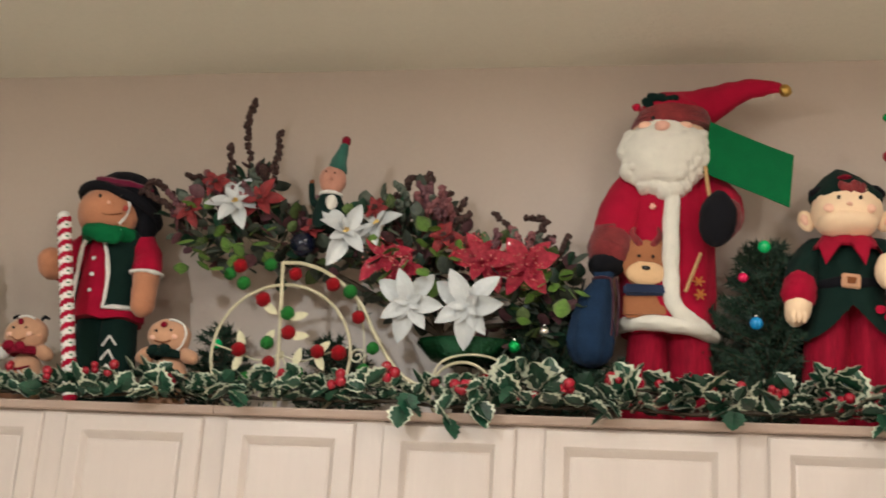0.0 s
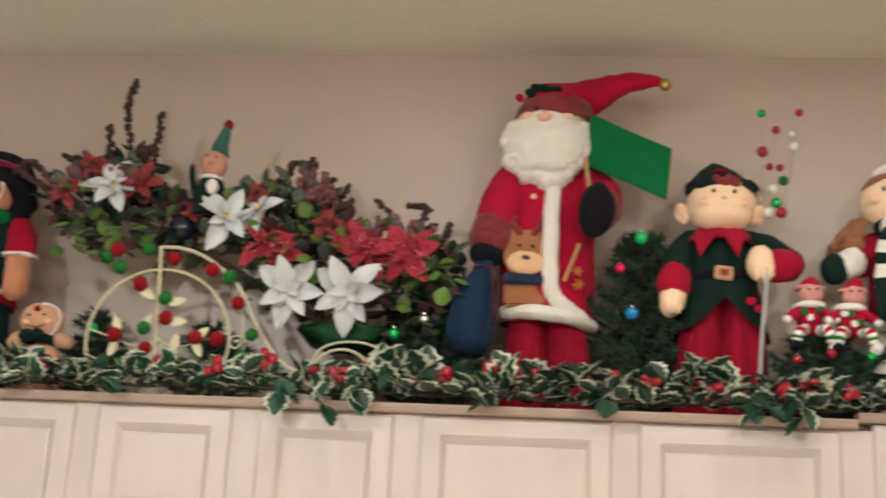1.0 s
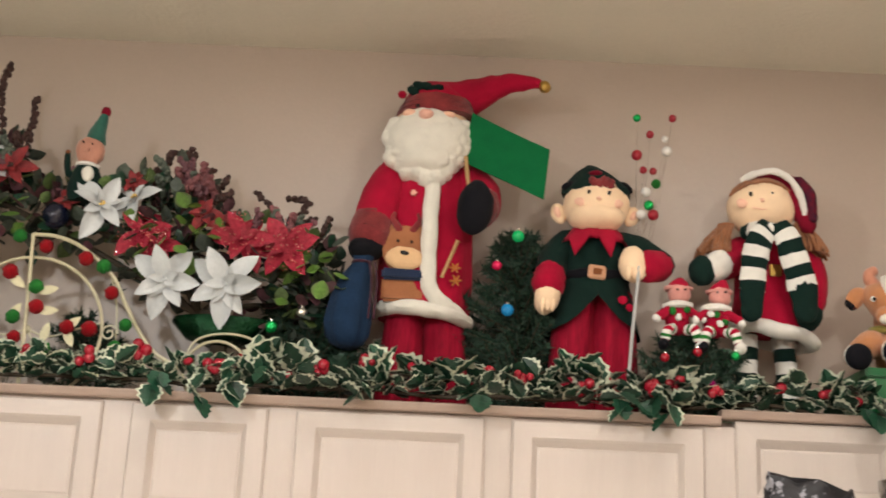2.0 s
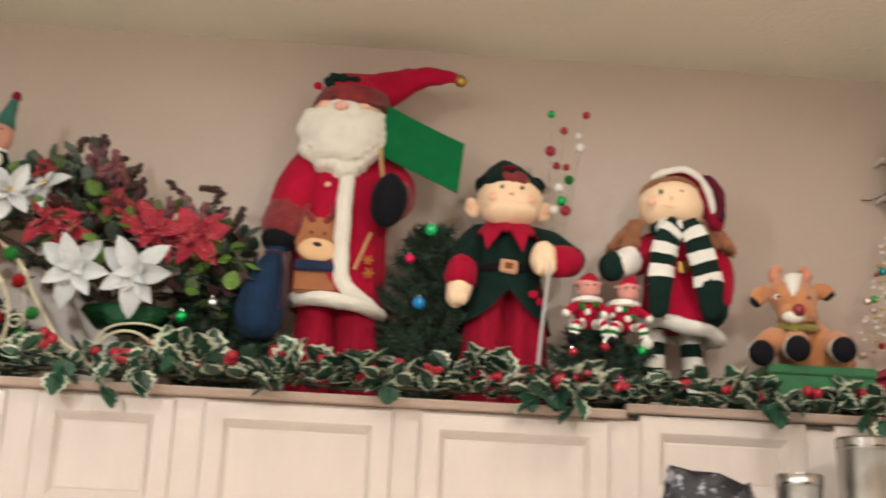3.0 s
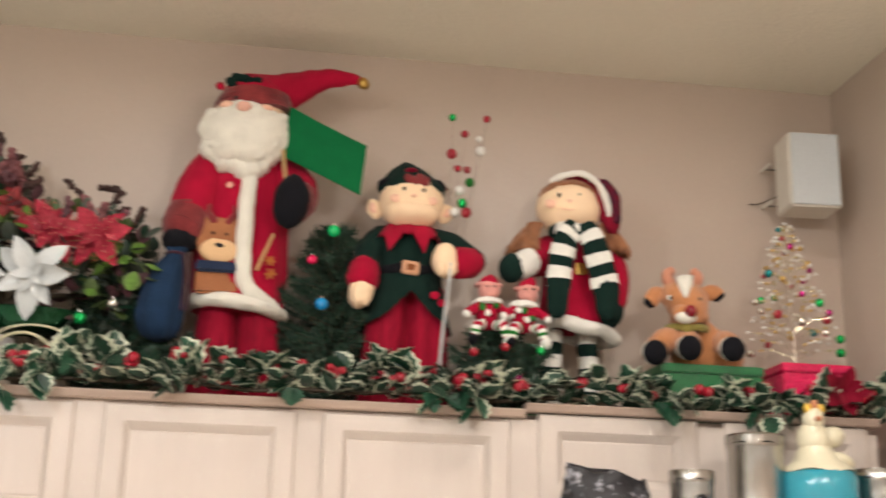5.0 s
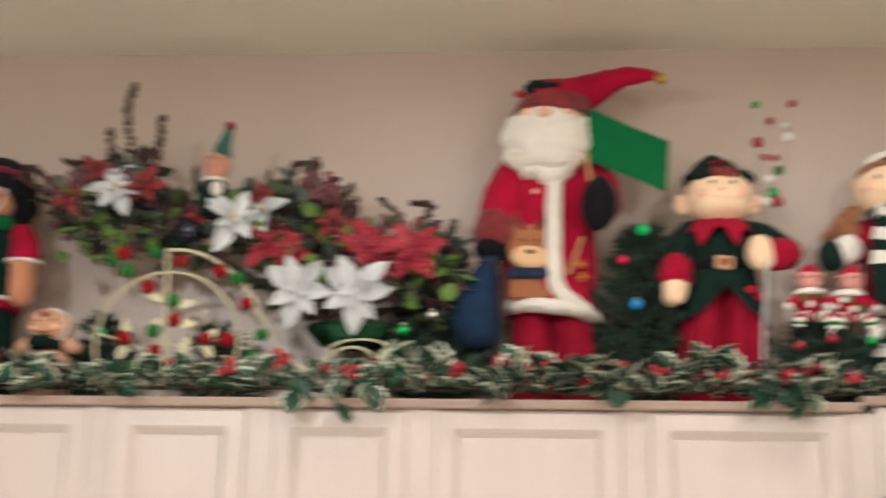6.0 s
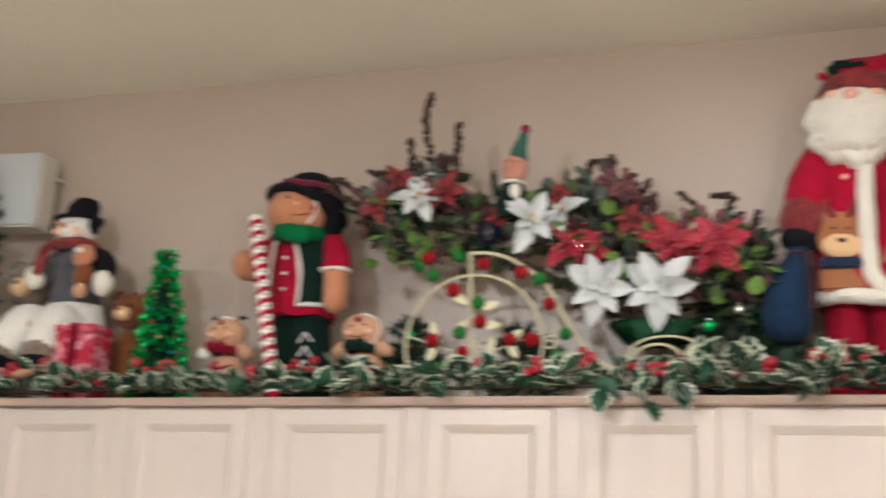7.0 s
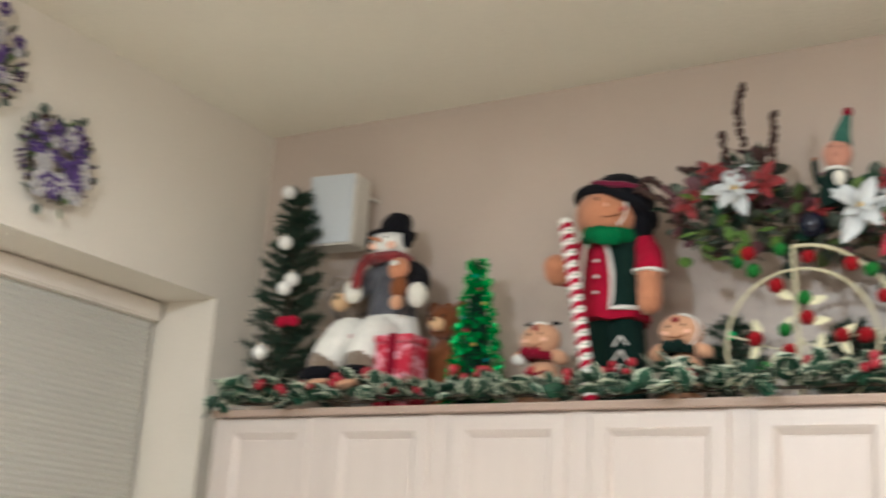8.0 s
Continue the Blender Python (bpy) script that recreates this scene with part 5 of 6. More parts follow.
under(tinsel, "tinsel", b, "glittering green foil strips", "stuff", False)
for k in range(9):
    t = (k + 0.5) / 10
    a = -1.57 + rng.uniform(-1.0, 1.0)
    r = 0.078 * (1 - t) + 0.012
    b = Build()
    b.ball((-1.502 - 0.014 * t + r * math.cos(a), 2.16 + r * math.sin(a), TOP + 0.04 + 0.38 * t), 0.006, (GOLD, BERRY, TEAL)[k % 3], n=8)
    under(tinsel, "bead", b)

# ---- boxes and bags ----
PAPER_RED = (0.50, 0.008, 0.04)
PAPER = surface("red_patterned_paper", (0.80, 0.42, 0.50), 0.4, 0.3, 34, 0.1, 2.2, second=PAPER_RED)
PAPER.node_tree.nodes["Color Ramp"].color_ramp.elements[0].position = 0.48
PAPER.node_tree.nodes["Color Ramp"].color_ramp.elements[1].position = 0.60


def gift_box(name, lo, hi, mat, ribbon, label):
    box = root(name, ((lo[0] + hi[0]) / 2, (lo[1] + hi[1]) / 2, lo[2]), label, "gift box")
    b = Build()
    b.box(lo, (hi[0], hi[1], hi[2] - 0.022), mat, 0.003)
    under(box, "box", b)
    b = Build()
    b.box((lo[0] - 0.003, lo[1] - 0.003, hi[2] - 0.021), (hi[0] + 0.003, hi[1] + 0.003, hi[2]), mat, 0.003)
    under(box, "lid", b)
    if ribbon:
        b = Build()
        c = (lo[0] + hi[0]) / 2
        b.box((c - 0.012, lo[1] - 0.0055, lo[2] + 0.001), (c + 0.012, lo[1] - 0.0035, hi[2] + 0.002), ribbon)
        under(box, "ribbon", b, "shiny ribbon")
    return box


GREEN_PAPER = surface("green_paper", (0.003, 0.13, 0.036), 0.3, 0.15, 20, 0.1)
gift_box("green_gift_box", (1.158, 2.070, TOP), (1.398, 2.235, 2.2655), GREEN_PAPER, None, "emerald green gift box under the reindeer plush")
gift_box("pink_gift_box", (1.452, 2.08, TOP), (1.622, 2.23, 2.283), FOIL_RED, None, "shiny pink red foil gift box")
gift_box("patterned_gift_box", (-1.745, 2.05, TOP), (-1.635, 2.13, 2.33), PAPER, RED_DARK, "red patterned gift box in the snowman's lap")
gift_box("small_green_box", (0.80, 2.16, TOP), (0.89, 2.24, 2.31), GREEN_PAPER, None, "small emerald green box behind pine twigs")

# ---- clear beaded wire tree ----
wire = root("beaded_wire_tree", (1.515, 2.15, 2.283), "clear wire tree with many coloured beads", "tree")
b = Build()
b.tube([(1.515, 2.15, 2.2835), (1.507, 2.15, 2.45), (1.503, 2.15, 2.61)], [0.0016, 0.0012, 0.0009], SILVER, 8)
b.loft([(1.515, 2.15, 2.2835, 0.035, 0.035), (1.515, 2.15, 2.293, 0.01, 0.01)], SILVER, 16)
under(wire, "stem", b)
rng = random.Random(17)
COLOURS = [BERRY, MAGENTA, TEAL, GOLD, FOIL_GREEN, MAGENTA, BERRY, GOLD, SILVER]
GEMS = [blob_mesh("bead", 0.0105, m, 12) for m in COLOURS]
CLEAR = [blob_mesh("crystal_bead", 0.0045, m, 8) for m in (PEARL, GLASS_GOLD, GOLD)]
wires = Build()
for i in range(84):
    t = (i + 0.5) / 84
    a = i * 2.4
    r = 0.105 * (1 - t) ** 0.8 + 0.012
    p0 = Vector((1.514 - 0.01 * t, 2.15, 2.30 + 0.31 * t))
    p1 = p0 + Vector((r * math.cos(a), r * 0.8 * math.sin(a), 0.02 + 0.02 * rng.random()))
    mid = (p0 + p1) / 2 + Vector((0, 0, 0.012))
    wires.tube([p0, mid, p1], 0.0005, GLASS_GOLD, 5)
    place("crystal_bead", CLEAR[i % 3], wire, Matrix.Translation(mid))
    place("crystal_bead", CLEAR[(i + 1) % 3], wire, Matrix.Translation(p0 * 0.25 + p1 * 0.75 + Vector((0, 0, 0.006))))
    if i % 5 < 2:
        place("bead", GEMS[rng.randrange(len(GEMS))], wire, Matrix.Translation(p1 + Vector((0, 0, -0.006))) @ Matrix.Scale(rng.uniform(0.75, 1.1) * (0.7 if t > 0.6 else 1), 4))
    else:
        place("crystal_bead", CLEAR[0], wire, Matrix.Translation(p1))
under(wire, "wirework", wires)

# ---- bead spray behind the elf doll ----
spray = root("bead_spray", (0.665, 2.26, TOP), "fine wire spray with red, green and white beads", "ornament")
wires = Build()
BEADS = [(0.712, 2.845, 0.0095, FOIL_GREEN), (0.796, 2.848, 0.0095, BERRY), (0.743, 2.805, 0.0095, BERRY), (0.782, 2.765, 0.0125, PEARL), (0.712, 2.752, 0.013, BERRY), (0.727, 2.716, 0.009, BERRY), (0.75, 2.714, 0.009, BERRY),
         (0.757, 2.683, 0.0115, POM_GREEN), (0.733, 2.662, 0.012, PEARL), (0.74, 2.630, 0.012, FOIL_GREEN), (0.75, 2.607, 0.013, BERRY), (0.722, 2.607, 0.012, PEARL), (0.778, 2.795, 0.008, PEARL)]
for x, z, r, m in [(x - 0.033, z + 0.010, r, m) for x, z, r, m in BEADS]:
    b = Build()
    b.ball((x, 2.165, z), r, m, n=14)
    under(spray, "bead", b)
    wires.tube(curve([(0.665, 2.26, TOP + 0.002), (0.67, 2.25, 2.45), (0.5 * (0.68 + x), 2.20, 2.58), (x, 2.165, z)], 5), 0.00035, SILVER, 4)
under(spray, "wirework", wires, "thin silver wires")


# ---- pair of small candy elves ----
ELF_FACE = cloth("pink_elf_felt", (0.66, 0.30, 0.26))


def small_elf(x, y, z, lean, label):
    b = Build()
    rng = random.Random(int(x * 1000))
    b.ball((x, y, z), (0.028, 0.024, 0.036), RED, n=14)
    b.ball((x + 0.1 * lean, y - 0.008, z + 0.058), (0.025, 0.022, 0.023), ELF_FACE, n=16)
    b.loft([(x + 0.1 * lean, y, z + 0.068, 0.028, 0.025), (x + 0.13 * lean, y, z + 0.084, 0.019, 0.018), (x + 0.2 * lean, y, z + 0.096, 0.006, 0.006)], RED, 16, 0.05, 4)
    b.tube([(x + 0.1 * lean + 0.027 * math.cos(a), y + 0.024 * math.sin(a), z + 0.07) for a in np.linspace(0, 2 * math.pi, 18)], 0.0045, ELF_FACE, 6)
    b.tube([(x + 0.027 * math.cos(a), y + 0.024 * math.sin(a), z + 0.03) for a in np.linspace(0, 2 * math.pi, 18)], 0.008, WHITE, 6)
    for s in (-1, 1):
        b.ball((x + 0.1 * lean + 0.009 * s, y - 0.031, z + 0.062), 0.003, EYE, n=6)
        limb(b, [(x + 0.02 * s, y - 0.01, z + 0.02), (x + 0.045 * s, y - 0.025, z + 0.002)], [0.011, 0.01], RED, 8)
        b.ball((x + 0.05 * s, y - 0.028, z - 0.004), 0.0095, WHITE, n=10)
        banded(b, [(x + 0.013 * s, y - 0.015, z - 0.025), (x + 0.028 * s, y - 0.042, z - 0.03), (x + 0.036 * s, y - 0.045, z - 0.055)], [0.011, 0.011, 0.010], [RED, WHITE, POM_GREEN, WHITE], 8)
        b.ball((x + 0.040 * s, y - 0.05, z - 0.066), (0.013, 0.018, 0.012), WHITE if s * lean > 0 else BLACK, n=10)
    for k in range(5):
        b.ball((x + rng.uniform(-0.02, 0.02), y - 0.026, z + rng.uniform(-0.02, 0.02)), 0.008, (POM_GREEN, WHITE, RED)[k % 3], n=8)
    return thing("small_elf_doll", b, label, "doll", "pair of small elf dolls")


small_elf(0.760, 2.105, 2.358, 0.03, "small red and white striped elf doll, sitting")
small_elf(0.842, 2.095, 2.353, 0.08, "small elf doll with a pink face, sitting")


FOIL_BOWL = surface("dark_green_foil", (0.002, 0.040, 0.012), 0.22, 0.4, 40, 0.6, 3, metal=0.7, depth=0.008)

# ---- wire tricycle with pompoms ----
trike = root("wire_tricycle", (-0.66, 2.12, TOP), "cream wire tricycle planter with pompoms and leaves", "planter")
WX, WZ, WR, WY = -0.662, 2.270, 0.163, 2.10
b = Build()
b.tube([(WX + WR * 1.005 * math.cos(a), WY, WZ + WR * math.sin(a)) for a in np.linspace(0, 2 * math.pi, 61)], 0.0038, WIRE, 8, caps=False)
b.ball((WX, WY, WZ), (0.010, 0.008, 0.010), WIRE, n=12)
for s in (-1, 1):
    b.tube(curve([(WX, WY, WZ), (WX + 0.05 * s, WY, WZ - 0.014), (WX + 0.105 * s, WY, WZ + 0.004), (WX + WR * s, WY, WZ + 0.022)]), 0.0022, WIRE, 6)
    b.tube(curve([(WX, WY, WZ), (WX + 0.03 * s, WY, WZ - 0.04), (WX + 0.06 * s, WY, WZ - 0.05), (WX + 0.05 * s, WY, WZ - 0.09)]), 0.0022, WIRE, 6)
under(trike, "front_wheel", b)
b = Build()
b.tube(curve([(-0.660, WY - 0.010, TOP + 0.002), (-0.664, WY - 0.010, 2.3), (-0.673, WY - 0.010, 2.484)]), 0.0046, WIRE, 8)
b.tube(curve([(-0.673, WY - 0.010, 2.483), (-0.62, WY - 0.010, 2.480), (-0.561, WY - 0.008, 2.458), (-0.491, WY, 2.401), (-0.451, WY, 2.332), (-0.411, WY, 2.268), (-0.372, WY, 2.226), (-0.318, WY, 2.200)]), 0.0046, WIRE, 8)
b.tube(curve([(-0.491, WY + 0.002, 2.395), (-0.475, WY + 0.012, 2.33), (-0.467, WY + 0.012, 2.24)]), 0.0022, WIRE, 6)
under(trike, "frame", b)
b = Build()
b.tube([(-0.240 + 0.070 * math.cos(a), WY - 0.012, 2.190 + 0.070 * math.sin(a)) for a in np.linspace(0, 2 * math.pi, 41)], 0.0034, WIRE, 8, caps=False)
b.tube([(-0.240 + 0.028 * math.cos(a), WY - 0.012, 2.190 + 0.028 * math.sin(a)) for a in np.linspace(0, 2 * math.pi, 31)], 0.0024, WIRE, 8, caps=False)
under(trike, "rear_wheel", b)
b = Build()
b.tube(curve([(-0.318, WY, 2.20), (-0.29, WY, 2.262), (-0.22, WY - 0.01, 2.278), (-0.158, WY, 2.262), (-0.15, WY, 2.20)]), 0.0028, WIRE, 6)
under(trike, "fender", b)
for cx, cz, r0, sgn in ((-0.480, 2.268, 0.020, 1), (-0.165, 2.238, 0.016, -1)):
    b = Build()
    b.tube([(cx + sgn * r0 * (1 - q / 40) * math.cos(q * 0.28), WY - 0.006, cz + r0 * (1 - q / 40) * math.sin(q * 0.28)) for q in range(34)], 0.0022, WIRE, 6)
    under(trike, "scroll", b)
PR, PG = blob_mesh("pompom", 0.0165, POM_RED, 14, 0.003), blob_mesh("pompom", 0.0155, POM_GREEN, 14, 0.003)
for x, z, red in ((-0.771, 2.472, 1), (-0.708, 2.393, 1), (-0.637, 2.454, 1), (-0.546, 2.43, 1), (-0.641, 2.317, 1), (-0.754, 2.276, 1), (-0.681, 2.248, 1), (-0.569, 2.275, 1), (-0.52, 2.273, 1), (-0.481, 2.355, 1), (-0.40, 2.231, 1), (-0.185, 2.217, 1),
                  (-0.794, 2.453, 0), (-0.759, 2.431, 0), (-0.698, 2.475, 0), (-0.647, 2.362, 0), (-0.505, 2.414, 0), (-0.689, 2.293, 0), (-0.443, 2.285, 0), (-0.461, 2.235, 0), (-0.733, 2.21, 0), (-0.613, 2.227, 0), (-0.233, 2.219, 0)):
    place("pompom", PR if red else PG, trike, Matrix.Translation((x, WY - 0.020, z)) @ Matrix.Scale(random.Random(int(-x * 1e4)).uniform(0.9, 1.1), 4))
PL = leaf_mesh("petal_leaf", 0.044, 0.011, (PETAL_CREAM, PETAL_CREAM), 1, 0.15, 0.05).mesh("petal_leaf")
for x, z, a in ((-0.708, 2.385, -35), (-0.642, 2.350, 14), (-0.637, 2.308, 4), (-0.744, 2.278, 108), (-0.748, 2.268, -108), (-0.672, 2.237, 182), (-0.575, 2.268, 42), (-0.573, 2.272, -62), (-0.698, 2.285, 58), (-0.62, 2.24, 75)):
    place("petal_leaf", PL, trike, Matrix.Translation((x, WY - 0.018, z)) @ pose(0, 0, 0, 90, 0, 0) @ pose(0, 0, 0, 0, 0, a) @ Matrix.Scale(1.05, 4))
b = Build()
b.loft([(-0.25, 2.15, 2.262, 0.03, 0.03), (-0.25, 2.15, 2.275, 0.075, 0.05), (-0.25, 2.15, 2.312, 0.11, 0.055), (-0.25, 2.15, 2.322, 0.105, 0.052)], FOIL_BOWL, 32, 0.05, 9)
under(trike, "foil_bowl", b, "crumpled green foil bowl")
b = Build()
b.tube(curve([(-0.25, 2.15, TOP), (-0.25, 2.15, 2.268)]), 0.02, BARK, 8)
under(trike, "bowl_foot", b)

# ---- the flower arrangement over the tricycle ----
flowers = root("flower_arrangement", (-0.5, 2.16, 2.335), "mixed artificial flower arrangement with white satin poinsettias", "flowers")
rng = random.Random(33)
CLUMPS = [(-0.86, 2.61, 0.13, 0.085, 170), (-0.76, 2.56, 0.14, 0.075, 140), (-0.60, 2.55, 0.12, 0.075, 130), (-0.45, 2.56, 0.11, 0.09, 150), (-0.33, 2.51, 0.13, 0.09, 150), (-0.17, 2.46, 0.15, 0.085, 170), (-0.06, 2.42, 0.08, 0.10, 120), (-0.38, 2.43, 0.12, 0.07, 100), (-0.10, 2.36, 0.10, 0.07, 100), (-0.79, 2.69, 0.06, 0.05, 40), (-0.36, 2.62, 0.06, 0.05, 40)]
mass, pickable = Build(), 0
stems = Build()
for cx, cz, rx, rz, n in CLUMPS:
    stems.tube(curve([(-0.30, 2.14, 2.325), ((cx - 0.30) / 2, 2.17, (cz + 2.36) / 2), (cx, 2.165, cz)]), 0.006, BARK, 6)
    for i in range(int(0.8 * n)):
        a, r = rng.uniform(0, 2 * math.pi), math.sqrt(rng.random())
        p = Vector((cx + rx * r * math.cos(a), 2.165 + rng.gauss(0, 0.035), cz + rz * r * math.sin(a)))
        d = Vector((math.cos(a) * r + rng.gauss(0, 0.5), rng.uniform(-1.0, 0.3), math.sin(a) * r + rng.gauss(0, 0.5)))
        kind = rng.random()
        me = ROUND[0] if kind < 0.18 else ROUND[1] if kind < 0.58 else ROUND[2] if kind < 0.8 else ROUND[3]
        m = aim(p, d, rng.uniform(-1, 1), rng.uniform(0.7, 1.15))
        if pickable < 240 and p.y < 2.16:
            place("leaf", me, flowers, m)
            pickable += 1
        else:
            merge(mass, me, m)
under(flowers, "foliage", mass, kind="stuff", smooth=True)
under(flowers, "stem_core", stems)


PETALS = {}


def flower(x, y, z, size, mat, petals, name, label, tilt=(0, 0), layers=2, heart=GOLD):
    """A flower facing the room: a heart of small seeds and two layers of pointed petals."""
    if (size, mat.name) not in PETALS:
        PETALS[size, mat.name] = leaf_mesh("petal", size, size * (0.28 if mat is SATIN else 0.30), (mat, mat), 1, 0.38, -0.16).mesh("petal")
    face_m = Matrix.Translation((x, y, z)) @ pose(0, 0, 0, 90 + tilt[0], 0, tilt[1])
    c = Build()
    for k in range(6):
        c.ball(face_m @ Vector((0.005 * math.cos(k), 0.005 * math.sin(k * 1.9), 0.010)), 0.003, heart, n=6)
    head = under(flowers, name, c, label)
    for layer in range(layers):
        n = petals - 2 * layer
        for k in range(n):
            a = 360 / n * k + 31 * layer + 9 * math.sin(k * 2.3 + x * 40)
            s = (1.04 if layer == 0 else 0.55) * (0.82 + 0.3 * abs(math.sin(k * 1.7 + z * 30)))
            place("petal", PETALS[size, mat.name], head, face_m @ pose(0, 0, 0.004 * layer, 0, 0, a) @ pose(0, 0, 0, 14 * math.sin(3 * k + x * 50), -10 - 22 * layer + 19 * math.sin(k * 2.9 + z * 60), 0) @ Matrix.Scale(s, 4))
    if mat is GLITTER:
        flakes, rng = Build(), random.Random(int(abs(x) * 1000))
        for k in range(90):
            a, r = rng.uniform(0, 2 * math.pi), size * 0.85 * math.sqrt(rng.random())
            o = face_m @ Vector((r * math.cos(a), r * math.sin(a), 0.016 + 0.012 * rng.random()))
            u = Vector((rng.gauss(0, 1), rng.gauss(0, 1), rng.gauss(0, 1))).normalized()
            w = u.cross(Vector((0, -1, 0.3))).normalized()
            flakes.add([o - 0.0022 * u, o + 0.0022 * w, o + 0.0022 * u, o - 0.0022 * w], [(0, 1, 2, 3)], FLAKE)
        part("glitter_flake", flakes, head, "sparkling red glitter", "stuff", False)
    return head


W = "white satin poinsettia"
flower(-0.362, 2.055, 2.385, 0.080, SATIN, 7, "poinsettia", W, (6, 6), heart=SATIN)
flower(-0.228, 2.05, 2.380, 0.086, SATIN, 7, "poinsettia", W, (10, -8), heart=SATIN)
flower(-0.522, 2.06, 2.548, 0.078, SATIN, 6, "poinsettia", W, (-15, 30))
flower(-0.455, 2.09, 2.575, 0.062, SATIN, 5, "poinsettia", W, (-30, -20))
flower(-0.80, 2.08, 2.625, 0.068, SATIN, 6, "poinsettia", W, (-22, 10))
R = "glittering red poinsettia"
flower(-0.205, 2.08, 2.49, 0.072, GLITTER, 6, "poinsettia", R, (-12, 10), heart=GLITTER)
flower(-0.105, 2.075, 2.475, 0.075, GLITTER, 6, "poinsettia", R, (0, -15), heart=GLITTER)
flower(-0.43, 2.085, 2.497, 0.068, GLITTER, 5, "poinsettia", R, (-20, 10), heart=GLITTER)
flower(-0.39, 2.09, 2.47, 0.05, GLITTER, 5, "poinsettia", R, (10, 0), heart=GLITTER)
D = "rust red cloth flower"
for x, z, s in ((-0.745, 2.64, 0.055), (-0.92, 2.61, 0.04), (-0.465, 2.615, 0.035), (-0.30, 2.55, 0.04), (-0.255, 2.525, 0.038), (-0.86, 2.68, 0.035), (-0.61, 2.565, 0.03)):
    flower(x, 2.095, z, s, RUST, 6, "red_flower", D, (-10, 0), heart=DRIED)
APPLE = surface("lime_disc_leaf", (0.11, 0.22, 0.035), 0.5, 0.35, 40, 0.2, rnd=0.3)
DISC = leaf_mesh("round_leaf", 0.038, 0.020, (APPLE, LEAF_ROSE), 1, 0.1, 0.1, 0.7).mesh("round_leaf")
for i in range(64):
    x = rng.choice((-0.86, -0.78, -0.70, -0.40, -0.33, -0.30, -0.06, -0.03, -0.08, -0.44)) + rng.gauss(0, 0.03)
    zc = 2.515 if x < -0.66 else 2.52 if x < -0.25 else 2.43
    place("round_leaf", DISC, flowers, aim((x, 2.09 + rng.gauss(0, 0.02), zc + rng.gauss(0, 0.04)), (rng.gauss(0, 1), -0.5, rng.gauss(-0.3, 0.8)), rng.uniform(-0.8, 0.8), rng.uniform(0.8, 1.15)))


def twig(points, pods, seed, mat=DRIED, label="dark twig with dried seed pods"):
    rng = random.Random(seed)
    b = Build()
    c = curve(points, 8)
    b.tube(c, 0.0022, mat, 5)
    for i, p in enumerate(c):
        if i > len(c) * (1 - pods):
            for k in range(2):
                b.ball(p + Vector((rng.uniform(-0.006, 0.006), rng.uniform(-0.005, 0.005), rng.uniform(-0.004, 0.004))), (0.0065, 0.006, 0.008), mat, (rng.uniform(0, 90), 0, rng.uniform(0, 90)), n=7)
    under(flowers, "twig", b, label)


y = 2.14
for k, pts in enumerate([[(-0.80, 2.64), (-0.80, 2.76), (-0.815, 2.85), (-0.80, 2.91)], [(-0.81, 2.64), (-0.84, 2.74), (-0.85, 2.79)], [(-0.74, 2.64), (-0.725, 2.74), (-0.72, 2.82)], [(-0.86, 2.62), (-0.905, 2.70), (-0.955, 2.715)], [(-0.90, 2.60), (-0.98, 2.66), (-1.03, 2.695), (-1.07, 2.66)],
                          [(-0.95, 2.60), (-1.0, 2.64), (-1.05, 2.665)], [(-0.90, 2.56), (-0.95, 2.58), (-0.98, 2.63)],
                          [(-0.43, 2.58), (-0.405, 2.66), (-0.395, 2.70), (-0.345, 2.70)], [(-0.36, 2.58), (-0.345, 2.66), (-0.35, 2.705)], [(-0.33, 2.57), (-0.285, 2.62), (-0.262, 2.65)], [(-0.37, 2.58), (-0.31, 2.61), (-0.30, 2.665)],
                          [(-0.17, 2.50), (-0.14, 2.56), (-0.19, 2.61)], [(-0.12, 2.49), (-0.09, 2.57), (-0.075, 2.60), (-0.12, 2.61)], [(-0.12, 2.50), (-0.085, 2.54), (-0.06, 2.56)], [(-0.06, 2.47), (-0.03, 2.53), (-0.02, 2.56)], [(-0.22, 2.50), (-0.24, 2.54), (-0.25, 2.565)], [(-0.40, 2.57), (-0.38, 2.63), (-0.36, 2.66)], [(-0.33, 2.56), (-0.29, 2.585), (-0.25, 2.61)], [(-0.83, 2.64), (-0.87, 2.68), (-0.92, 2.69)], [(-0.77, 2.64), (-0.755, 2.70), (-0.76, 2.735)], [(-0.41, 2.56), (-0.43, 2.62), (-0.42, 2.655)]]):
    twig([(px, y - 0.01 * (k % 3), pz) for px, pz in pts], 0.72, k)


rng = random.Random(71)
for cx, cz, spread, n in ((-0.79, 2.64, 0.07, 8), (-0.93, 2.60, 0.06, 6), (-0.35, 2.60, 0.08, 14), (-0.13, 2.49, 0.09, 10)):
    for k in range(n):
        x0, z0, out = cx + rng.gauss(0, 0.4) * spread, cz - 0.03, rng.uniform(-0.9, 0.9)
        h = rng.uniform(0.05, 0.11)
        twig([(x0, 2.13, z0), (x0 + 0.4 * h * out, 2.11 + rng.uniform(-0.02, 0.02), z0 + 0.6 * h), (x0 + h * out, 2.10 + rng.uniform(-0.03, 0.03), z0 + h)], 0.6, 100 + k, (DUSKY, LEAF_DRY, LEAF_GREY)[k % 3], "dusky pink berry sprig")


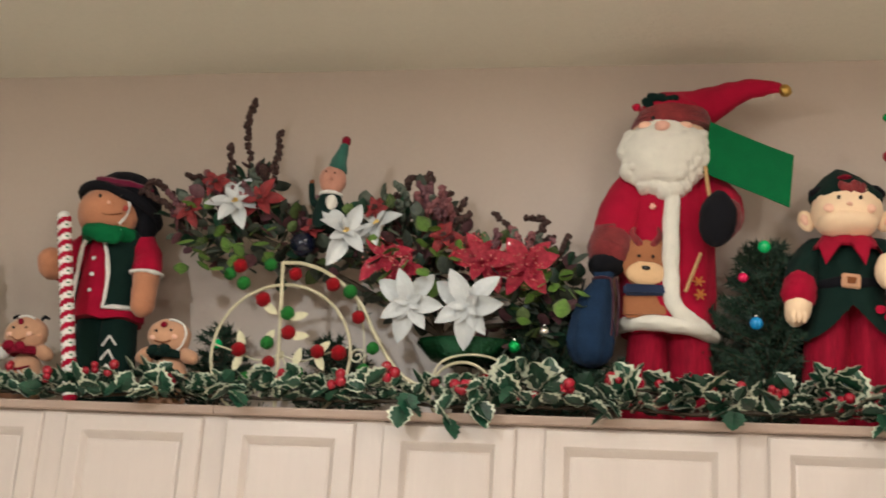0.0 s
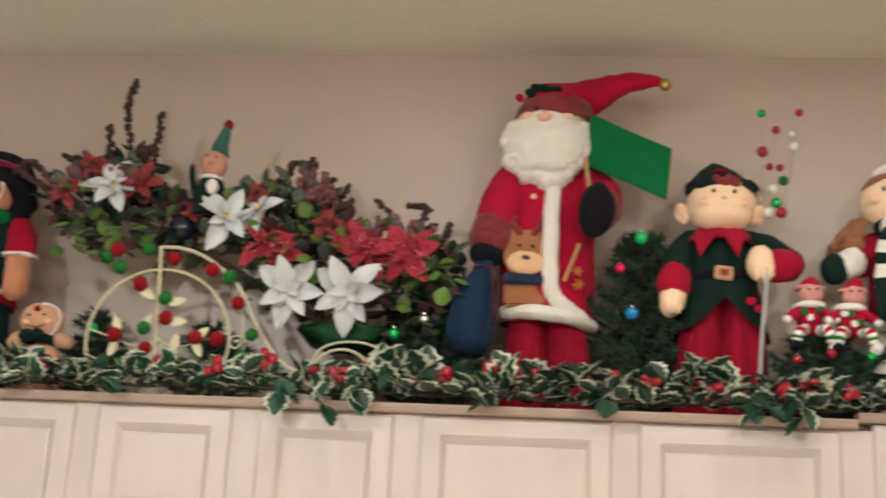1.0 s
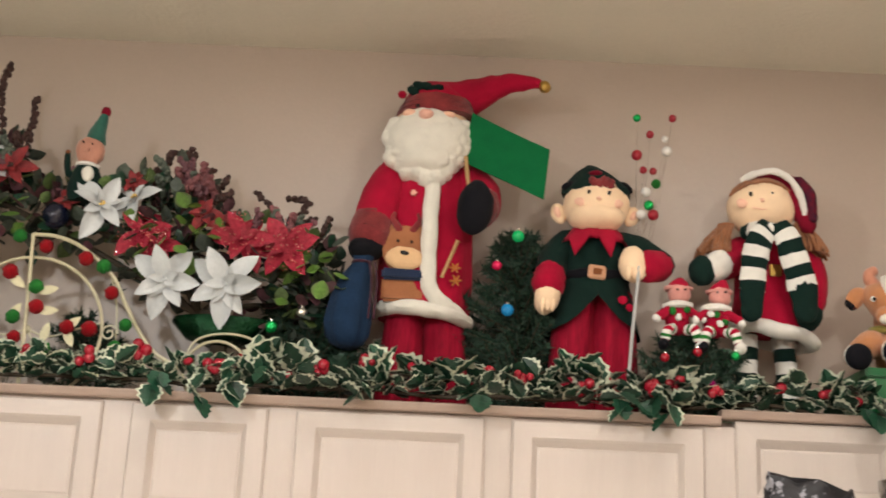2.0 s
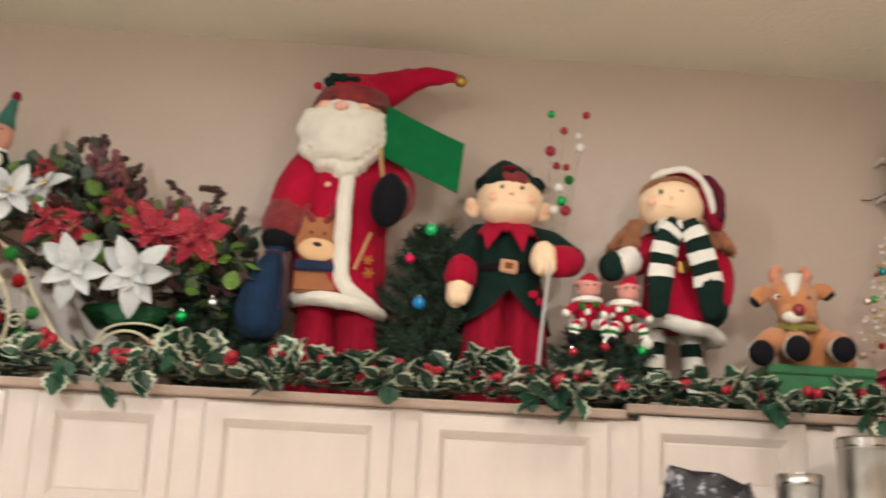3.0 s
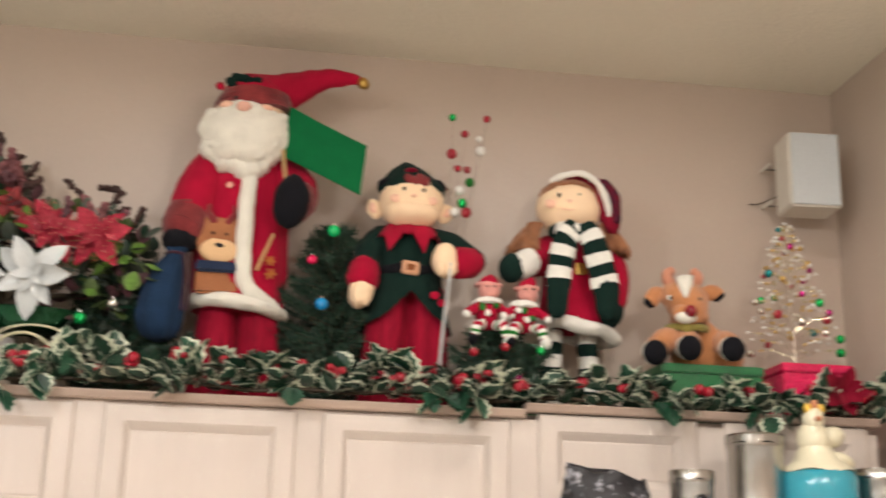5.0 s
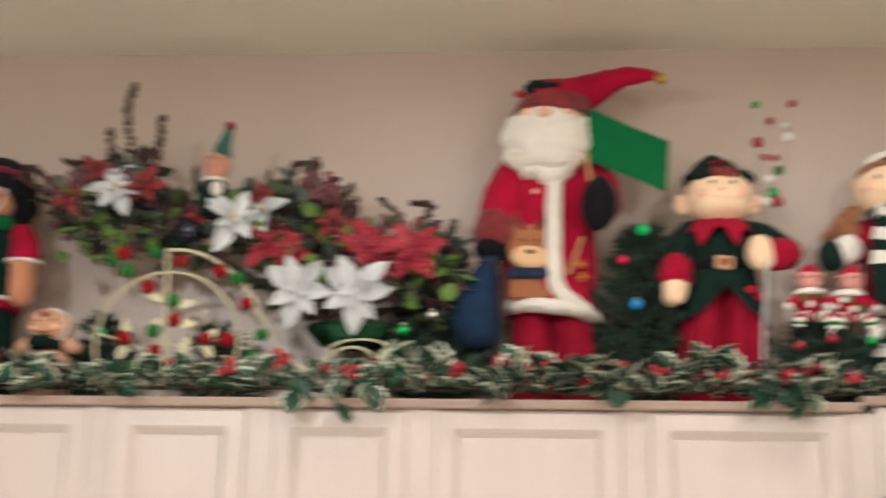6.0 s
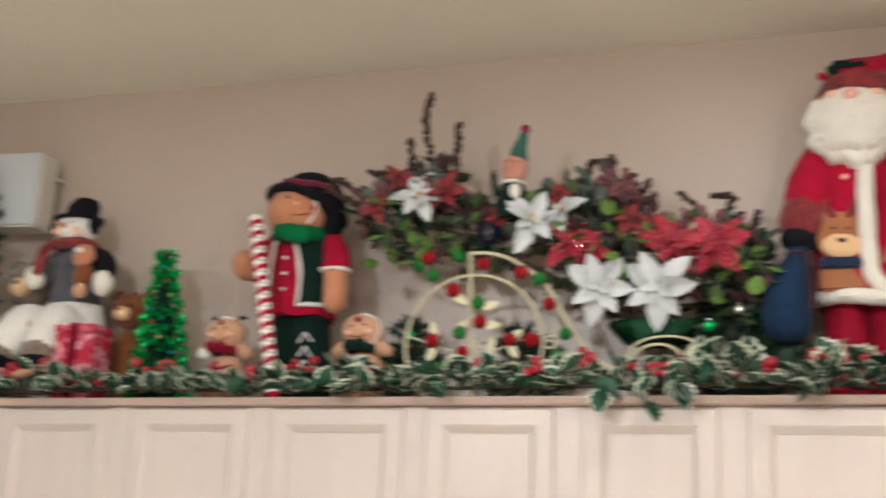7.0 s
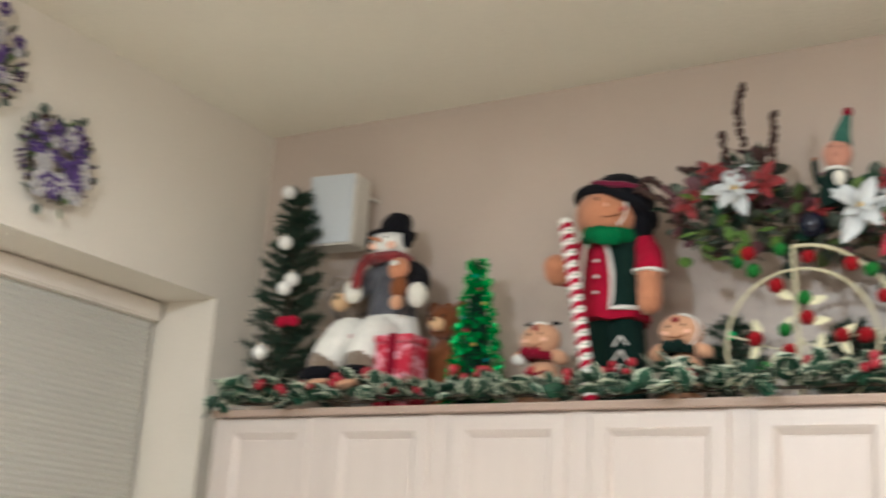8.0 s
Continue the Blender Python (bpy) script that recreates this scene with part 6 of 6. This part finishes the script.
def gnome():
    b = Build()
    x, y, z = -0.575, 2.10, 2.565
    b.loft([(x, y, z, 0.04, 0.03), (x, y, z + 0.04, 0.042, 0.032), (x, y, z + 0.082, 0.026, 0.022)], GREEN_DARK, 20)
    b.ball((x + 0.012, y - 0.034, z + 0.058), (0.015, 0.012, 0.017), CREAM, n=12)
    b.ball((x + 0.002, y - 0.004, z + 0.120), (0.033, 0.029, 0.037), GNOME_FACE, n=18)
    b.ball((x + 0.002, y - 0.034, z + 0.116), (0.006, 0.006, 0.006), GNOME_FACE, n=8)
    b.tube([(x + 0.024 * math.cos(a), y + 0.022 * math.sin(a), z + 0.085) for a in np.linspace(0, 2 * math.pi, 20)], 0.005, WHITE, 6)
    limb(b, [(x + 0.010, y, z + 0.146), (x + 0.015, y, z + 0.172), (x + 0.021, y, z + 0.196), (x + 0.024, y, z + 0.212)], [0.024, 0.019, 0.012, 0.008], POM_TEAL, 14)
    b.ball((x + 0.025, y, z + 0.220), 0.0125, RED_DARK, n=12)
    for s in (-1, 1):
        b.ball((x + 0.002 + 0.011 * s, y - 0.032, z + 0.130), 0.0026, EYE, n=6)
    limb(b, [(x - 0.03, y, z + 0.06), (x - 0.045, y - 0.006, z + 0.075), (x - 0.046, y - 0.008, z + 0.105)], [0.010, 0.008, 0.007], GREEN_DARK, 8)
    b.ball((x - 0.046, y - 0.008, z + 0.113), 0.007, BROWN, n=8)
    return thing("gnome_figure", b, "small gnome figure in green cap among the flowers", "doll")


b = Build()
b.ball((-0.632, 2.10, 2.53), 0.03, surface("dark_navy_bauble", (0.006, 0.008, 0.022), 0.2, 0.2, 30, 0), n=20)
under(flowers, "dark_bauble", b, "dark navy bauble")
GNOME_FACE = cloth("gnome_face_felt", (0.50, 0.24, 0.17))
POM_TEAL = cloth("teal_green_felt", (0.03, 0.12, 0.09))
gnome()


STEEL = surface("brushed_steel", (0.42, 0.41, 0.39), 0.22, 0.12, 12, 0.15, 8, metal=1.0, stretch=(6, 6, 0.4))

# ---- loudspeakers high in both corners ----
CASE = surface("white_speaker_case", (0.70, 0.67, 0.60), 0.5, 0.04, 20, 0.05)
GRILLE = surface("pale_grey_grille", (0.56, 0.60, 0.62), 0.6, 0.06, 220, 0.4, 2)


def loudspeaker(x0, x1, y0, y1, z0, z1, turn, side):
    cx, cy = (x0 + x1) / 2, (y0 + y1) / 2
    sp = root("wall_loudspeaker", (cx, cy, z0), "small white wall loudspeaker with a pale grey grille", "loudspeaker", "pair of loudspeakers")
    b = Build()
    b.box((x0, y0, z0), (x1, y1, z1), CASE, 0.005, (0, 0, turn), (cx, cy, z0))
    under(sp, "case", b)
    b = Build()
    b.box((x0 + 0.004, y0 - 0.005, z0 + 0.004), (x1 - 0.004, y0 - 0.0005, z1 - 0.004), GRILLE, 0.003, (0, 0, turn), (cx, cy, z0))
    under(sp, "grille", b, "pale grey cloth grille")
    b = Build()
    b.box((cx - 0.012, y1 - 0.004, z0 + 0.07), (cx + 0.012, BACK, z0 + 0.11), EYE, 0.003)
    for zz in (z0 + 0.045, z1 - 0.05):
        b.box((cx - side * 0.070 - 0.003, y1 + 0.01, zz - 0.004), (cx - side * 0.070 + 0.003, BACK - 0.001, zz + 0.004), CASE, 0.001)
        b.tube([(cx - side * 0.070, BACK - 0.02, zz), (cx, BACK - 0.03, zz)], 0.0025, STEEL, 6)
    under(sp, "bracket", b, "dark metal wall bracket")
    b = Build()
    b.tube(curve([(cx - side * 0.05, y1 + 0.005, z0 + 0.06), (cx - side * 0.085, BACK - 0.02, z0 + 0.05), (cx - side * 0.105, BACK - 0.004, z0 + 0.053)]), 0.0017, BARK, 5)
    under(sp, "cable", b, "thin dark cable")


loudspeaker(1.532, 1.662, 2.15, 2.255, 2.692, 2.887, -4, 1)
loudspeaker(-2.118, -1.962, 2.185, 2.275, 2.64, 2.855, 6, -1)


# ---- purple flower wreaths on the side wall ----
def wreath(y, z, seed):
    rng = random.Random(seed)
    x = WEST + 0.02
    w = root("flower_wreath", (x, y, z), "small wreath of purple and lilac flowers on the wall", "wreath", "wreaths on the wall")
    b = Build()
    for k in range(3):
        b.tube([(x + 0.004 * k, y + (0.072 + 0.006 * k) * math.cos(a), z + (0.072 + 0.004 * k) * math.sin(a) + 0.004 * math.sin(5 * a + k)) for a in np.linspace(0, 2 * math.pi, 40)], 0.004, BARK, 6)
    under(w, "twig_ring", b)
    lf = Build()
    for i in range(90):
        a = rng.uniform(0, 2 * math.pi)
        r = rng.gauss(0.075, 0.022)
        d = Vector((rng.uniform(0.1, 0.8), math.cos(a + rng.gauss(0, 0.7)), math.sin(a + rng.gauss(0, 0.7))))
        merge(lf, ROUND[1 if i % 3 else 0], aim((x + 0.01, y + r * math.cos(a), z + r * math.sin(a)), d, rng.uniform(-1, 1), rng.uniform(0.5, 0.8)))
    under(w, "foliage", lf, kind="stuff")
    for i in range(46):
        a = rng.uniform(0, 2 * math.pi)
        r = rng.gauss(0.066, 0.024)
        fl = Build()
        c = Vector((x + 0.028, y + r * math.cos(a), z + r * math.sin(a)))
        mat = PURPLE if rng.random() < 0.58 else LILAC
        s = rng.uniform(0.012, 0.021)
        for k in range(5):
            q = 2 * math.pi * k / 5 + a
            fl.ball(c + Vector((0, s * 0.75 * math.cos(q), s * 0.75 * math.sin(q))), (0.005, s * 0.55, s * 0.55), mat, n=8)
        under(w, "flower", fl)
    for i in range(26):
        a = rng.uniform(0, 2 * math.pi)
        t = Build()
        c = curve([(x + 0.01, y + 0.06 * math.cos(a), z + 0.06 * math.sin(a)), (x + 0.02, y + 0.10 * math.cos(a + 0.2), z + 0.09 * math.sin(a + 0.2)), (x + 0.025, y + 0.125 * math.cos(a + 0.3), z + 0.11 * math.sin(a + 0.3))], 4)
        t.tube(c, 0.0015, BARK, 4)
        t.ball(c[-1], 0.006, DRIED, n=7)
        t.ball(c[-3], 0.005, PURPLE, n=7)
        under(w, "sprig", t)


wreath(1.458, 2.692, 5)
wreath(1.19, 2.868, 9)

# ---- refrigerator top with kitchen ware ----
FRIDGE = 1.905
fr = root("refrigerator", (1.26, 1.66, 0), "white refrigerator crowded with kitchen ware on top", "refrigerator")
b = Build()
b.box((0.85, 1.50, 0.02), (1.66, 1.975, FRIDGE), ENAMEL, 0.012)
under(fr, "cabinet_body", b)
b = Build()
b.box((0.853, 1.43, 0.7), (1.657, 1.497, FRIDGE - 0.03), ENAMEL, 0.012)
under(fr, "door", b)
for x in (0.9, 1.6):
    for yy in (1.54, 1.93):
        under(fr, "foot", slab((x - 0.02, yy - 0.02, 0), (x + 0.02, yy + 0.02, 0.02), EYE))
GLAZE_BLUE = surface("turquoise_glaze", (0.03, 0.33, 0.44), 0.18, 0.1, 12, 0.05, coat=0.5)
GLAZE_CREAM = surface("cream_glaze", (0.76, 0.71, 0.53), 0.25, 0.06, 20, 0.08, coat=0.4)
YELLOW = surface("yellow_glaze", (0.72, 0.45, 0.06), 0.3, 0.1, 20, 0.05)
PRINT = surface("black_white_print", (0.30, 0.30, 0.34), 0.5, 0.1, 34, 0.3, 3, second=(0.01, 0.01, 0.014))
PRINT.node_tree.nodes["Color Ramp"].color_ramp.elements[0].position = 0.55
PRINT.node_tree.nodes["Color Ramp"].color_ramp.elements[1].position = 0.60


def canister(x, y, r, z1, label, hole=False, ribs=True):
    c = root("steel_canister", (x, y, FRIDGE), label, "canister")
    b = Build()
    rings = [(x, y, FRIDGE, r, r), (x, y, FRIDGE + 0.006, r * 1.03, r * 1.03), (x, y, FRIDGE + 0.012, r, r), (x, y, z1 - 0.03, r, r), (x, y, z1 - 0.028, r * 1.03, r * 1.03), (x, y, z1 - 0.02, r * 1.03, r * 1.03)]
    b.loft(rings, STEEL, 40, 0)
    under(c, "body", b)
    b = Build()
    b.loft([(x, y, z1 - 0.0195, r * 1.05, r * 1.05), (x, y, z1 - 0.004, r * 1.06, r * 1.06), (x, y, z1, r * 1.0, r * 1.0), (x, y, z1 + 0.001, r * 0.8, r * 0.8)], STEEL, 40)
    under(c, "lid", b, "flat steel lid")
    if hole:
        b = Build()
        b.ball((x + 0.004, y - r * 0.98, z1 - 0.062), (0.015, 0.005, 0.015), EYE, n=18)
        under(c, "round_window", b, "dark round window")
    return c


canister(1.122, 1.80, 0.043, 1.998, "short brushed steel canister with a round window", True)
canister(1.27, 1.83, 0.057, 2.078, "tall brushed steel canister on the refrigerator")
canister(1.52, 1.80, 0.05, 2.015, "wide short brushed steel canister")

hen = root("hen_bowl", (1.39, 1.80, FRIDGE), "turquoise bowl with a cream ceramic hen lid", "bowl")
b = Build()
b.loft([(1.39, 1.80, FRIDGE, 0.05, 0.05), (1.39, 1.80, FRIDGE + 0.012, 0.062, 0.062), (1.39, 1.80, FRIDGE + 0.05, 0.076, 0.076), (1.39, 1.80, FRIDGE + 0.085, 0.076, 0.076), (1.39, 1.80, FRIDGE + 0.10, 0.07, 0.07)], GLAZE_BLUE, 44)
under(hen, "bowl", b, "glossy turquoise bowl")
b = Build()
b.loft([(1.39, 1.80, FRIDGE + 0.1005, 0.073, 0.073), (1.39, 1.80, FRIDGE + 0.108, 0.068, 0.068), (1.388, 1.80, FRIDGE + 0.122, 0.048, 0.052), (1.384, 1.80, FRIDGE + 0.15, 0.032, 0.036)], GLAZE_CREAM, 36, 0.03, 5)
b.ball((1.382, 1.80, FRIDGE + 0.165), (0.034, 0.036, 0.04), GLAZE_CREAM, n=22)
b.ball((1.38, 1.79, FRIDGE + 0.205), (0.022, 0.024, 0.026), GLAZE_CREAM, n=18)
b.ball((1.424, 1.80, FRIDGE + 0.172), (0.026, 0.02, 0.022), GLAZE_CREAM, (0, -25, 0), n=16)
b.ball((1.43, 1.78, FRIDGE + 0.125), (0.03, 0.02, 0.014), GLAZE_CREAM, (0, 20, 0), n=14)
under(hen, "hen_lid", b, "cream ceramic hen lid")
b = Build()
for k, (dx, dz) in enumerate(((-0.014, 0.226), (0.0, 0.234), (0.013, 0.226))):
    b.ball((1.381 + dx, 1.785, FRIDGE + dz), (0.009, 0.008, 0.012), YELLOW if k != 1 else GINGER, n=10)
b.ball((1.378, 1.763, FRIDGE + 0.204), (0.007, 0.01, 0.006), GINGER, n=10)
under(hen, "comb", b, "yellow orange comb and beak")

bag = Build()
rng = random.Random(2)
vs, fs, N, M = [], [], 14, 26
for i in range(N + 1):
    for j in range(M):
        a = 2 * math.pi * j / M
        t = i / N
        px = 0.945 + (0.095 - 0.012 * t) * math.cos(a)
        py = 1.80 + 0.055 * (1 - 0.55 * t) * math.sin(a)
        top = 1.992 - 0.30 * max(0, px - 0.93) + 0.011 * math.cos((px - 0.878) * 84) + 0.012 * noise.noise(Vector((px * 55, py * 40, 2)))
        pz = FRIDGE + (top - FRIDGE) * t
        nn = 0.011 * noise.noise(Vector((px * 45, py * 45, pz * 45)))
        vs.append((px + nn, py + nn, pz))
fs = [(i * M + j, i * M + (j + 1) % M, (i + 1) * M + (j + 1) % M, (i + 1) * M + j) for i in range(N) for j in range(M)] + [tuple(range(M)), tuple(range(N * M, N * M + M))]
bag.add(vs, fs, PRINT)
thing("patterned_cloth_bag", bag, "crumpled black and white patterned cloth bag", "bag")
tin = Build()
tin.box((1.53, 1.66, FRIDGE), (1.655, 1.74, 1.955), RED, 0.006)
thing("red_tin", tin, "flat red tin on the refrigerator", "tin")
silk = root("red_silk_poinsettia", (1.545, 1.985, 2.205), "dark red silk poinsettia tucked into the garland", "flower")
SILK = leaf_mesh("petal", 0.06, 0.02, (RED_DARK, RED_DARK), 1, 0.2, 0.1).mesh("petal")
for k in range(10):
    place("petal", SILK, silk, Matrix.Translation((1.545, 1.985, 2.205)) @ pose(0, 0, 0, 95, 0, 0) @ pose(0, 0, 0.003 * (k % 2), 0, 0, 36 * k) @ pose(0, 0, 0, 0, -15 - 18 * (k % 2), 0) @ Matrix.Scale(0.8 if k % 2 else 1.0, 4))
